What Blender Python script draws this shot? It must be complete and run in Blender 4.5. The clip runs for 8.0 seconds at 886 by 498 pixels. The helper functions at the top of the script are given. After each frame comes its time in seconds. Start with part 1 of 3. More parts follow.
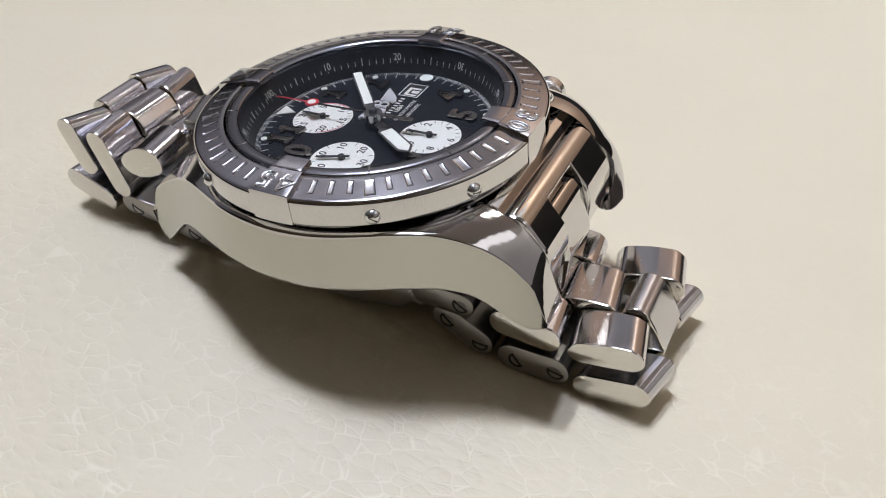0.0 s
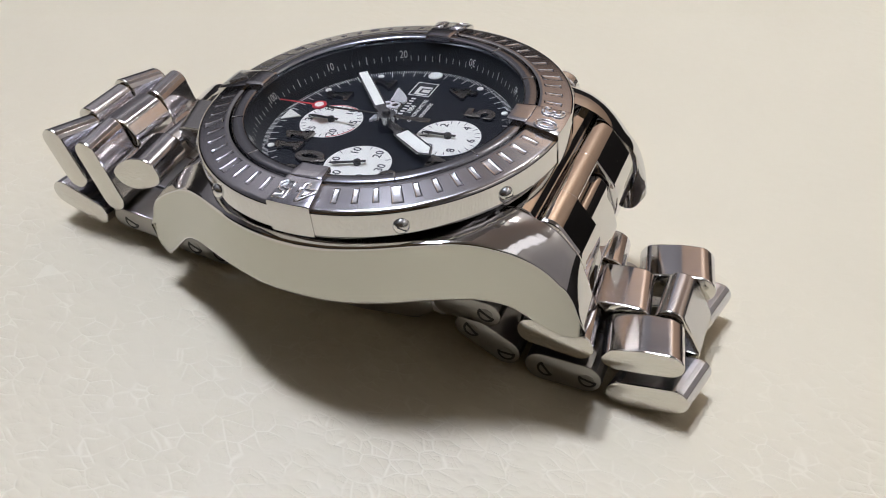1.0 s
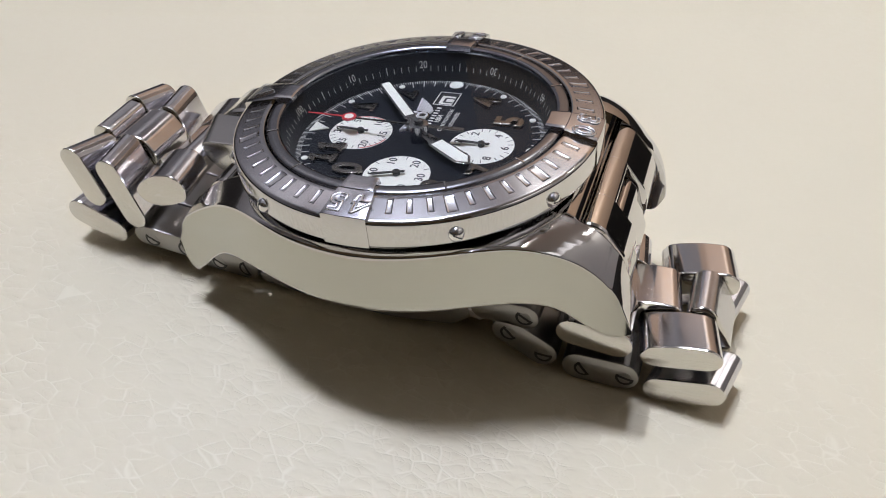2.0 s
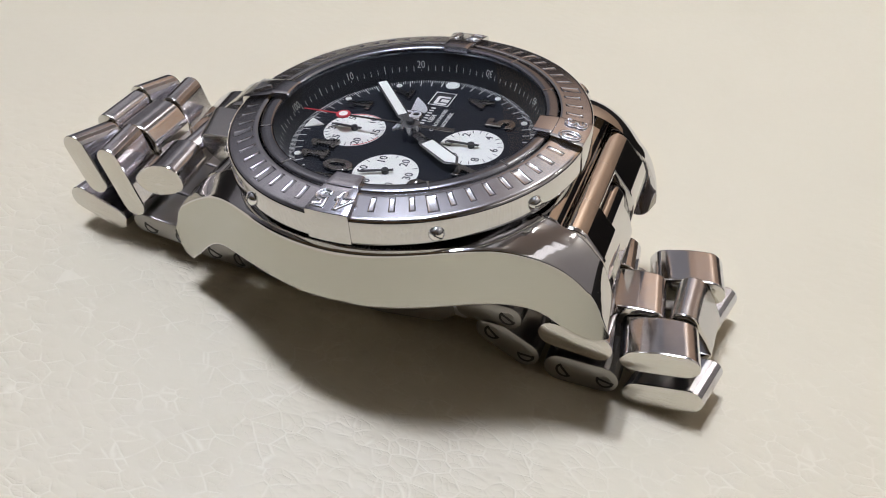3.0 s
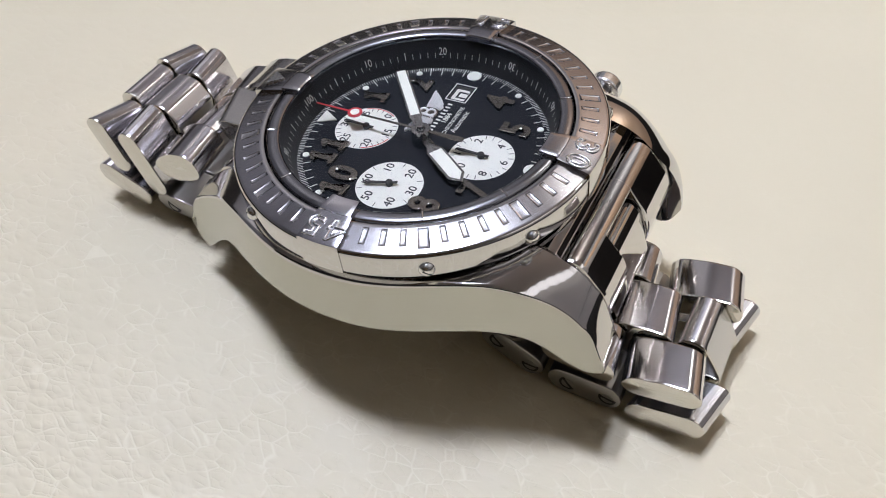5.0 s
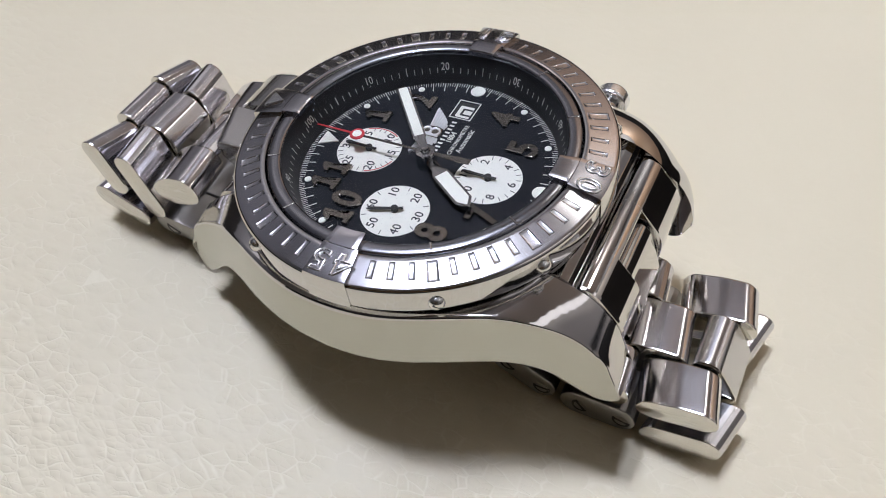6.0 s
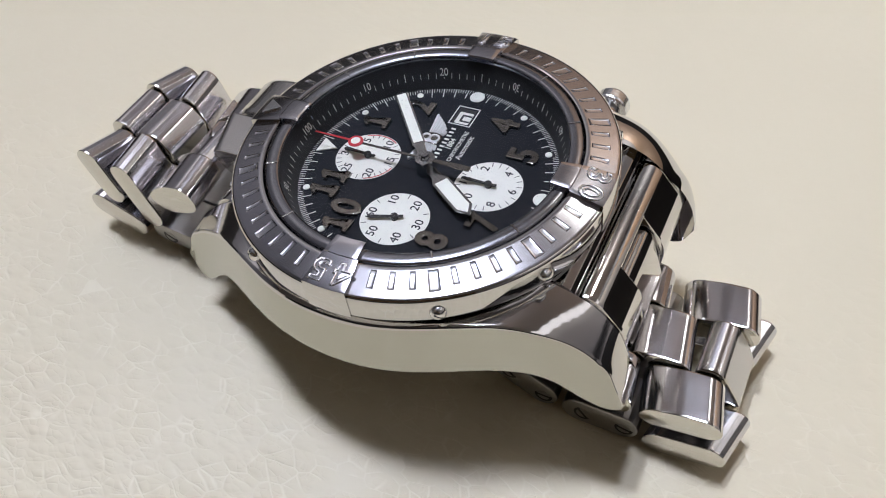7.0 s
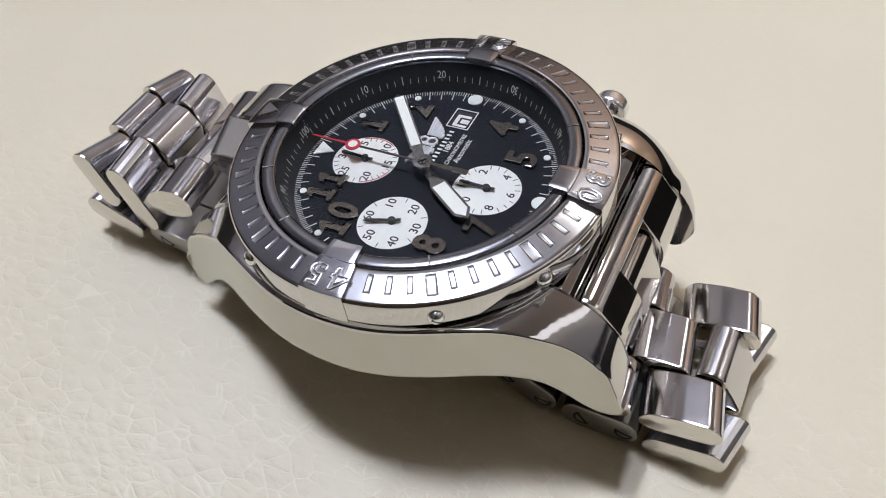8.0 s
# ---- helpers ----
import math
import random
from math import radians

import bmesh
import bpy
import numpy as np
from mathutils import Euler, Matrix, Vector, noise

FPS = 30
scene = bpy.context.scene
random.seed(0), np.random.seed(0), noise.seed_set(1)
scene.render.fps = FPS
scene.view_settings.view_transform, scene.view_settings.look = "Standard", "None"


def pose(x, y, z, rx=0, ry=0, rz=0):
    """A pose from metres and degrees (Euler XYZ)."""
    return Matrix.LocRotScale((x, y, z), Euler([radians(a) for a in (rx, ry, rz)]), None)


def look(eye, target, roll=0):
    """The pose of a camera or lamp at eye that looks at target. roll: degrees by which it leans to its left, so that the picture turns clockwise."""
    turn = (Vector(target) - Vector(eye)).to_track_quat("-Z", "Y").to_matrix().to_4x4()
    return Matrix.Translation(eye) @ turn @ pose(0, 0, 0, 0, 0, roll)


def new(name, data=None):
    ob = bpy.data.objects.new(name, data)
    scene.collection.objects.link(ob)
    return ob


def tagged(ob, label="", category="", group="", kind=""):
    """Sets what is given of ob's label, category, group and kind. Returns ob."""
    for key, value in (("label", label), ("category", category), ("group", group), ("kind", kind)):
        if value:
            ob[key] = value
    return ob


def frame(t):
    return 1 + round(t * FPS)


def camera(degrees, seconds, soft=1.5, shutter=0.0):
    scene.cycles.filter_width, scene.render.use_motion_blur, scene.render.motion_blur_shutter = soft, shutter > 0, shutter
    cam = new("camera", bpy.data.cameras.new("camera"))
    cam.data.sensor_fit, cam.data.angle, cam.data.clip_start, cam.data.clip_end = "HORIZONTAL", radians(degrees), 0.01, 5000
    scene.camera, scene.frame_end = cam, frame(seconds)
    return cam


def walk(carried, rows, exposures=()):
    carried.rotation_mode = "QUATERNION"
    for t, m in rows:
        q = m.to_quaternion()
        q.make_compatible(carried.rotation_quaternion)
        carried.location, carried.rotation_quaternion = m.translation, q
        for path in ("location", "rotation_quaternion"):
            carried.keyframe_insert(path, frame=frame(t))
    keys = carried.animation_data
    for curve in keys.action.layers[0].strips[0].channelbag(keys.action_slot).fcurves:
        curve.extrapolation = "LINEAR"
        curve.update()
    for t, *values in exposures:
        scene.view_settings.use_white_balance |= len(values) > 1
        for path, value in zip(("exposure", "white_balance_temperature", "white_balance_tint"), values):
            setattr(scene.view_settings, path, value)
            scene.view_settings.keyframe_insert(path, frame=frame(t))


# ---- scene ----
MM = 0.001
cam = camera(54.0, 8.0, soft=1.0)
# seconds, place in millimetres, turn in degrees
PATH = [
    (0.0, -81.25, -47.87, 83.20, 49.232, -1.940, -63.502),
    (0.5, -80.77, -43.39, 81.74, 49.237, -1.941, -64.544),
    (1.0, -79.92, -39.13, 80.70, 48.971, -2.173, -66.740),
    (1.5, -84.63, -30.66, 80.49, 49.195, -2.625, -69.329),
    (2.0, -85.15, -28.60, 81.33, 49.539, -3.224, -71.093),
    (3.5, -82.89, -36.67, 86.01, 47.653, -3.483, -65.535),
    (4.0, -77.38, -38.80, 90.74, 44.682, -2.528, -62.706),
    (5.5, -65.66, -34.39, 95.12, 38.960, -0.871, -63.313),
    (6.0, -63.70, -32.70, 96.10, 38.583, -0.505, -63.768),
    (6.5, -63.02, -31.93, 96.00, 38.528, -0.388, -64.095),
    (7.0, -62.89, -31.70, 95.86, 38.665, -0.483, -64.259),
    (7.5, -62.39, -31.50, 95.54, 38.745, -0.408, -64.361),
    (8.0, -62.22, -31.61, 95.43, 38.784, -0.434, -64.349),
]
walk(cam, [(t, pose(x * MM, y * MM, z * MM, rx, ry, rz)) for t, x, y, z, rx, ry, rz in PATH], [(0.0, 0.09), (5.0, 0.09), (6.2, 0.02), (8.0, 0.01)])

# ---- world and lamps ----
world = bpy.data.worlds.new("room_air")
scene.world = world
world.use_nodes = True
world.node_tree.nodes["Background"].inputs[0].default_value = (1.0, 0.94, 0.82, 1)
world.node_tree.nodes["Background"].inputs[1].default_value = 0.02


def unseen_lamp(x, y, z, sx, sy, watts, tint, aim=None, spread=180):
    data = bpy.data.lights.new("unseen_lamp", "AREA")
    data.shape, data.size, data.size_y, data.energy, data.color, data.spread = "RECTANGLE", sx, sy, watts, tint, radians(spread)
    ob = new("unseen_lamp", data)
    ob.matrix_world = look((x, y, z), aim or (x, y, 0))
    return ob


# a small downlight and a wide panel over the seat, unseen, set from the cast shadow
unseen_lamp(0.17, 0.28, 1.76, 0.22, 0.12, 10.7, (0.755, 0.82, 1.05))
unseen_lamp(0.38, 0.55, 1.78, 1.00, 0.70, 5.3, (0.80, 0.82, 0.91))
unseen_lamp(0.17, 0.52, 1.75, 0.22, 0.12, 1.35, (0.765, 0.82, 1.01), (0.17, -0.22, 0), 44)
unseen_lamp(1.30, -0.05, 1.74, 0.25, 0.25, 7.0, (1.0, 0.97, 0.93), (1.7, -0.05, 1.3))
unseen_lamp(1.10, 1.30, 1.72, 0.25, 0.25, 6.0, (1.0, 0.97, 0.97), (1.5, 1.7, 1.2))
unseen_lamp(0.15, -1.35, 1.78, 1.10, 0.60, 2.0, (1.0, 0.975, 0.99))
unseen_lamp(1.30, -1.25, 1.74, 0.25, 0.25, 4.2, (1.0, 0.98, 0.96), (1.4, -1.7, 0.9))


# ---- materials ----
def material(name):
    m = bpy.data.materials.new(name)
    m.use_nodes = True
    nt = m.node_tree
    return m, nt, nt.nodes["Principled BSDF"]


def link(nt, a, b):
    nt.links.new(a, b)


def node(nt, kind, **values):
    n = nt.nodes.new(kind)
    for key, value in values.items():
        n.inputs[key].default_value = value
    return n


def coords(nt, stretch=(1, 1, 1)):
    tc = nt.nodes.new("ShaderNodeTexCoord")
    mp = nt.nodes.new("ShaderNodeMapping")
    mp.inputs["Scale"].default_value = stretch
    link(nt, tc.outputs["Object"], mp.inputs["Vector"])
    return mp.outputs["Vector"]


def steel(name, colour, rough, spread, stretch=(1, 1, 1), scale=900.0, relief=0.02, metal=1.0):
    m, nt, p = material(name)
    p.inputs["Metallic"].default_value = metal
    v = coords(nt, stretch)
    fine = node(nt, "ShaderNodeTexNoise", Scale=scale, Detail=4.0)
    wide = node(nt, "ShaderNodeTexNoise", Scale=130.0, Detail=3.0)
    link(nt, v, fine.inputs["Vector"])
    link(nt, coords(nt), wide.inputs["Vector"])
    mix = node(nt, "ShaderNodeMath")
    mix.operation = "MULTIPLY"
    link(nt, fine.outputs["Fac"], mix.inputs[0])
    link(nt, wide.outputs["Fac"], mix.inputs[1])
    ramp = node(nt, "ShaderNodeMapRange")
    ramp.inputs["From Min"].default_value, ramp.inputs["From Max"].default_value = 0.1, 0.45
    ramp.inputs["To Min"].default_value, ramp.inputs["To Max"].default_value = rough, rough + spread
    link(nt, mix.outputs[0], ramp.inputs["Value"])
    link(nt, ramp.outputs["Result"], p.inputs["Roughness"])
    tone = node(nt, "ShaderNodeMix")
    tone.data_type = "RGBA"
    tone.inputs[6].default_value = (*[c * 0.93 for c in colour], 1)
    tone.inputs[7].default_value = (*colour, 1)
    link(nt, wide.outputs["Fac"], tone.inputs[0])
    link(nt, tone.outputs[2], p.inputs["Base Color"])
    if relief:
        b = node(nt, "ShaderNodeBump", Strength=relief, Distance=0.00005)
        link(nt, fine.outputs["Fac"], b.inputs["Height"])
        link(nt, b.outputs["Normal"], p.inputs["Normal"])
    return m


def paint(name, colour, rough, grain=0.06, coat=0.0, scale=1500.0):
    m, nt, p = material(name)
    n = node(nt, "ShaderNodeTexNoise", Scale=scale, Detail=5.0)
    link(nt, coords(nt), n.inputs["Vector"])
    tone = node(nt, "ShaderNodeMix")
    tone.data_type = "RGBA"
    tone.inputs[6].default_value = (*[c * (1 - grain) for c in colour], 1)
    tone.inputs[7].default_value = (*[min(1, c * (1 + grain)) for c in colour], 1)
    link(nt, n.outputs["Fac"], tone.inputs[0])
    link(nt, tone.outputs[2], p.inputs["Base Color"])
    p.inputs["Roughness"].default_value = rough
    p.inputs["Coat Weight"].default_value = coat
    return m


def streaked(name, colour, rough, along):
    """Steel with grooves, whose highlights run out along one axis."""
    m = steel(name, colour, rough, 0.06, relief=0.0)
    nt = m.node_tree
    p = nt.nodes["Principled BSDF"]
    p.inputs["Anisotropic"].default_value = 0.7
    way = nt.nodes.new("ShaderNodeCombineXYZ")
    for k in range(3):
        way.inputs[k].default_value = along[k]
    link(nt, way.outputs[0], p.inputs["Tangent"])
    return m


POLISHED = steel("polished_steel", (0.70, 0.69, 0.69), 0.035, 0.03, relief=0.0)
SATIN = steel("satin_steel", (0.66, 0.65, 0.64), 0.17, 0.10, (0.06, 1, 1), 5000.0, 0.10)
TOP_SATIN = steel("brushed_steel", (0.62, 0.62, 0.665), 0.16, 0.07, (1, 0.06, 1), 5000.0, 0.03)
SHOULDER = steel("lug_top_steel", (0.72, 0.71, 0.72), 0.085, 0.05, relief=0.0)
ENDS = steel("polished_link_side", (0.72, 0.70, 0.66), 0.06, 0.05, relief=0.0)
PLATE = steel("shaded_matt_steel", (0.36, 0.345, 0.325), 0.28, 0.12, (1, 0.08, 1), 4000.0, 0.10)
LINK_STEEL = streaked("link_steel", (0.74, 0.73, 0.76), 0.11, (1.0, 0.02, 0.03))
LINK_SATIN = streaked("satin_link_steel", (0.68, 0.68, 0.71), 0.20, (1.0, 0.02, 0.03))
SOFT_STEEL = steel("soft_steel", (0.62, 0.61, 0.62), 0.30, 0.08, (0.06, 1, 1), 4000.0, 0.06)
SIDE_STEEL = steel("shaded_side_steel", (0.565, 0.56, 0.515), 0.13, 0.06, (1, 0.06, 1), 4000.0, 0.02)
GROOVE = steel("groove_steel", (0.72, 0.72, 0.75), 0.22, 0.08, relief=0.0)
RING_STEEL = steel("ring_steel", (0.35, 0.355, 0.39), 0.17, 0.06, relief=0.0)
BADGE = steel("pale_silver", (0.85, 0.85, 0.86), 0.34, 0.06, relief=0.0, metal=0.35)
SILVER = steel("bright_silver", (0.86, 0.87, 0.88), 0.22, 0.08, relief=0.0)
GUNMETAL = steel("gunmetal", (0.30, 0.28, 0.26), 0.13, 0.06, relief=0.0)
HANDSTEEL = steel("hand_steel", (0.42, 0.42, 0.43), 0.13, 0.08, relief=0.0)
SLOT = paint("slot_black", (0.012, 0.011, 0.010), 0.5)
DIAL = paint("dial_black", (0.005, 0.006, 0.009), 0.45, 0.2, 0.0)
DIAL.node_tree.nodes["Principled BSDF"].inputs["Specular IOR Level"].default_value = 0.22
FLANGE = paint("flange_black", (0.012, 0.011, 0.011), 0.38, 0.2)
WHITE = paint("counter_white", (0.80, 0.80, 0.72), 0.45)
LUME = paint("lume_white", (0.84, 0.85, 0.76), 0.5)
PRINT = paint("white_print", (0.78, 0.78, 0.72), 0.5)
INK = paint("black_print", (0.015, 0.015, 0.017), 0.5)
RED = paint("red_enamel", (0.55, 0.02, 0.03), 0.35)


def glass():
    """Thin coated glass: clear, with a weak mirror that grows towards the edge of sight."""
    m, nt, p = material("sapphire_glass")
    nt.nodes.remove(p)
    clear = nt.nodes.new("ShaderNodeBsdfTransparent")
    gloss = node(nt, "ShaderNodeBsdfGlossy", Roughness=0.0)
    gloss.inputs["Color"].default_value = (0.62, 0.78, 1.0, 1)
    edge = node(nt, "ShaderNodeLayerWeight", Blend=0.5)
    power = node(nt, "ShaderNodeMath")
    power.operation = "POWER"
    power.inputs[1].default_value = 4.0
    link(nt, edge.outputs["Facing"], power.inputs[0])
    part_of = node(nt, "ShaderNodeMath")
    part_of.operation = "MULTIPLY_ADD"
    part_of.inputs[1].default_value, part_of.inputs[2].default_value = 0.35, 0.006
    link(nt, power.outputs[0], part_of.inputs[0])
    mix = nt.nodes.new("ShaderNodeMixShader")
    link(nt, part_of.outputs[0], mix.inputs[0])
    link(nt, clear.outputs[0], mix.inputs[1])
    link(nt, gloss.outputs[0], mix.inputs[2])
    link(nt, mix.outputs[0], nt.nodes["Material Output"].inputs["Surface"])
    return m


GLASS = glass()


def leather():
    """Soft cream hide: puffed grain with broken creases, tight on one side and smooth on the other."""
    m, nt, p = material("cream_leather")
    v = coords(nt)

    def noise(scale, detail=3.0):
        n = node(nt, "ShaderNodeTexNoise", Scale=scale, Detail=detail)
        link(nt, v, n.inputs["Vector"])
        return n

    def sums(kind, a, b, c=None):
        n = node(nt, "ShaderNodeMath")
        n.operation = kind
        for k, x in enumerate((a, b, c)):
            if x is None:
                continue
            if isinstance(x, (int, float)):
                n.inputs[k].default_value = x
            else:
                link(nt, x, n.inputs[k])
        return n.outputs[0]

    def ramp(x, lo, hi, to0=0.0, to1=1.0):
        n = node(nt, "ShaderNodeMapRange")
        n.interpolation_type = "SMOOTHSTEP"
        n.inputs["From Min"].default_value, n.inputs["From Max"].default_value = lo, hi
        n.inputs["To Min"].default_value, n.inputs["To Max"].default_value = to0, to1
        link(nt, x, n.inputs["Value"])
        return n.outputs["Result"]

    off = node(nt, "ShaderNodeVectorMath")
    off.operation = "MULTIPLY_ADD"
    off.inputs[1].default_value = (0.0012, 0.0012, 0.0012)
    link(nt, noise(240.0, 1.0).outputs["Color"], off.inputs[0])
    link(nt, v, off.inputs[2])
    turn = nt.nodes.new("ShaderNodeMapping")
    turn.inputs["Rotation"].default_value = (0, 0, radians(-25))
    turn.inputs["Scale"].default_value = (1.0, 0.62, 1.0)
    link(nt, off.outputs[0], turn.inputs["Vector"])

    def cells(scale):
        n = node(nt, "ShaderNodeTexVoronoi", Scale=scale)
        n.feature = "DISTANCE_TO_EDGE"
        link(nt, turn.outputs[0], n.inputs["Vector"])
        return n.outputs["Distance"]

    def dome(scale):
        n = node(nt, "ShaderNodeTexVoronoi", Scale=scale)
        n.feature = "SMOOTH_F1"
        n.inputs["Smoothness"].default_value = 0.16
        link(nt, turn.outputs[0], n.inputs["Vector"])
        return ramp(n.outputs["Distance"], 0.05, 0.72, 1.0, 0.0)

    large, small = cells(540.0), cells(1120.0)
    broken = ramp(noise(260.0, 2.0).outputs["Fac"], 0.36, 0.62)
    # each grain swells away from the creases round it, the small ones unevenly
    swell = dome(540.0)
    pebble = sums("MULTIPLY", dome(1120.0), ramp(noise(110.0, 2.0).outputs["Fac"], 0.3, 0.65, 0.45, 1.0))
    height = sums("MULTIPLY", sums("MULTIPLY_ADD", broken, 0.5, 0.5), swell)
    height = sums("MULTIPLY", height, 0.70)
    height = sums("MULTIPLY_ADD", pebble, 0.22, height)
    # thin broken furrows between the grains
    furrow = sums("MULTIPLY", sums("MAXIMUM", ramp(large, 0.0, 0.10, 1.0, 0.0), ramp(small, 0.0, 0.12, 0.5, 0.0)), broken)
    height = sums("MULTIPLY_ADD", furrow, -0.16, height)
    height = sums("MULTIPLY_ADD", noise(2600.0).outputs["Fac"], 0.02, height)
    # the hide is drawn smooth under the clasp side and gathers towards the other
    apart = nt.nodes.new("ShaderNodeSeparateXYZ")
    link(nt, v, apart.inputs[0])
    way = sums("MULTIPLY_ADD", apart.outputs["Y"], 0.05, apart.outputs["X"])
    way = sums("MULTIPLY_ADD", noise(38.0, 2.0).outputs["Fac"], 0.03, way)
    gathered = ramp(way, -0.025, 0.055, 1.0, 0.10)
    height = sums("MULTIPLY", height, gathered)
    b = node(nt, "ShaderNodeBump", Strength=0.9, Distance=0.00031)
    link(nt, height, b.inputs["Height"])
    link(nt, b.outputs["Normal"], p.inputs["Normal"])
    tone = node(nt, "ShaderNodeMix")
    tone.data_type = "RGBA"
    tone.inputs[6].default_value = (0.710, 0.632, 0.455, 1)
    tone.inputs[7].default_value = (0.770, 0.690, 0.500, 1)
    link(nt, noise(30.0, 5.0).outputs["Fac"], tone.inputs[0])
    # glints along the creases, painted into the colour as paler lines
    glinted = node(nt, "ShaderNodeMix")
    glinted.data_type = "RGBA"
    glinted.inputs[7].default_value = (0.93, 0.87, 0.70, 1)
    fine = sums("MULTIPLY", ramp(small, 0.0, 0.06, 0.3, 0.0), broken)
    pale = sums("MULTIPLY", sums("MAXIMUM", ramp(large, 0.0, 0.075, 1.0, 0.0), fine), ramp(noise(260.0, 3.0).outputs["Fac"], 0.38, 0.66))
    link(nt, sums("MULTIPLY", sums("MULTIPLY", pale, 0.40), ramp(way, -0.03, 0.045, 1.0, 0.05)), glinted.inputs[0])
    link(nt, tone.outputs[2], glinted.inputs[6])
    link(nt, glinted.outputs[2], p.inputs["Base Color"])
    link(nt, ramp(noise(700.0, 3.0).outputs["Fac"], 0.3, 0.7, 0.42, 0.54), p.inputs["Roughness"])
    return m


LEATHER = leather()
CEILING_PAINT = paint("ceiling_paint", (0.67, 0.64, 0.635), 0.8, 0.05, 0, 20)
FLOOR_WOOD = paint("pale_floor", (0.24, 0.19, 0.13), 0.5, 0.2, 0, 12)
PLASTER = paint("grey_plaster", (0.28, 0.275, 0.285), 0.8, 0.08, 0, 6)
PALE_PLASTER = paint("pale_plaster", (0.66, 0.64, 0.61), 0.8, 0.08, 0, 6)

TAN_PLASTER = paint("tan_plaster", (0.20, 0.14, 0.07), 0.8, 0.08, 0, 6)


def wall_panel():
    m, nt, p = material("brown_wood_panel")
    n = node(nt, "ShaderNodeTexNoise", Scale=6.0, Detail=6.0)
    link(nt, coords(nt, (8, 8, 0.6)), n.inputs["Vector"])
    tone = node(nt, "ShaderNodeMix")
    tone.data_type = "RGBA"
    tone.inputs[6].default_value = (0.58, 0.395, 0.26, 1)
    tone.inputs[7].default_value = (0.71, 0.50, 0.345, 1)
    link(nt, n.outputs["Fac"], tone.inputs[0])
    link(nt, tone.outputs[2], p.inputs["Base Color"])
    p.inputs["Roughness"].default_value = 0.5
    return m


WOOD = wall_panel()
WAINSCOT = paint("dark_wainscot", (0.03, 0.026, 0.024), 0.5, 0.3, 0, 8)


# ---- mesh helpers (millimetres in the watch's own axes: x to 3 o'clock, y to 12, z out of the dial) ----
TILT = -7.69
WATCH = pose(0, 0, 22.35 * MM, TILT, 0, 0)


def finish(me, sharp=35):
    me.polygons.foreach_set("use_smooth", [True] * len(me.polygons))
    me.set_sharp_from_angle(angle=radians(sharp))
    return me


def mesh(name, bm, materials, sharp=35):
    bmesh.ops.recalc_face_normals(bm, faces=bm.faces)
    bmesh.ops.scale(bm, vec=(MM, MM, MM), verts=bm.verts)
    me = bpy.data.meshes.new(name)
    bm.to_mesh(me)
    bm.free()
    for m in materials if isinstance(materials, (list, tuple)) else [materials]:
        me.materials.append(m)
    return finish(me, sharp)


def part(name, bm, materials, parent, label="", sharp=35, at=None):
    me = bm if isinstance(bm, bpy.types.Mesh) else mesh(name, bm, materials, sharp)
    ob = new(name, me)
    ob.parent = parent
    if at is not None:
        ob.matrix_basis = at
    return tagged(ob, label)


def shift(x, y, z, rx=0, ry=0, rz=0):
    return pose(x * MM, y * MM, z * MM, rx, ry, rz)


def loft(bm, rings, closed=True, caps=True, mats=None):
    """Skins rings of points, all of one length."""
    vs = [[bm.verts.new(p) for p in r] for r in rings]
    n = len(rings[0])
    for a, b in zip(vs, vs[1:]):
        for i in range(n if closed else n - 1):
            f = bm.faces.new((a[i], a[(i + 1) % n], b[(i + 1) % n], b[i]))
            if mats:
                f.material_index = mats[i]
    if caps and closed:
        bm.faces.new(vs[0][::-1])
        bm.faces.new(vs[-1])
    return vs


def inset(profile, d):
    """A convex or nearly convex outline of points (a, b), drawn in by d."""
    n, out = len(profile), []
    area = sum(profile[i][0] * profile[(i + 1) % n][1] - profile[(i + 1) % n][0] * profile[i][1] for i in range(n))
    s = 1 if area > 0 else -1
    for i in range(n):
        p, q, r = Vector(profile[i - 1]), Vector(profile[i]), Vector(profile[(i + 1) % n])
        e, g = (q - p).normalized(), (r - q).normalized()
        m = (Vector((-e.y, e.x)) + Vector((-g.y, g.x))) * s
        m = m.normalized() if m.length > 1e-6 else Vector((0, 0))
        out.append(tuple(q + m * d))
    return out


def held(points, d=0.06, always=False):
    """The same outline with points added close to the ends of its long sides, so that flat sides stay flat in smooth shading."""
    out, n = [], len(points)
    for i in range(n):
        p, q = Vector(points[i]), Vector(points[(i + 1) % n])
        length = (q - p).length
        out.append(tuple(p))
        if always or length > d * 5:
            k = min(d, length * 0.3)
            way = (q - p) / length if length > 1e-9 else Vector((0, 0))
            out += [tuple(p + way * k), tuple(q - way * k)]
    return out


def rounded(points, radius, steps=5):
    """An outline of points (a, b) with its corners rounded; radius: one number, or one for each corner."""
    n, out = len(points), []
    for i in range(n):
        p, q, r = Vector(points[i - 1]), Vector(points[i]), Vector(points[(i + 1) % n])
        rad = radius[i] if isinstance(radius, (list, tuple)) else radius
        a, b = (p - q), (r - q)
        k = min(rad, a.length * 0.48, b.length * 0.48)
        if k < 1e-4:
            out.append(tuple(q))
            continue
        a, b = q + a.normalized() * k, q + b.normalized() * k
        for j in range(steps + 1):
            u = j / steps
            out.append(tuple(a * (1 - u) ** 2 + q * 2 * u * (1 - u) + b * u * u))
    return out


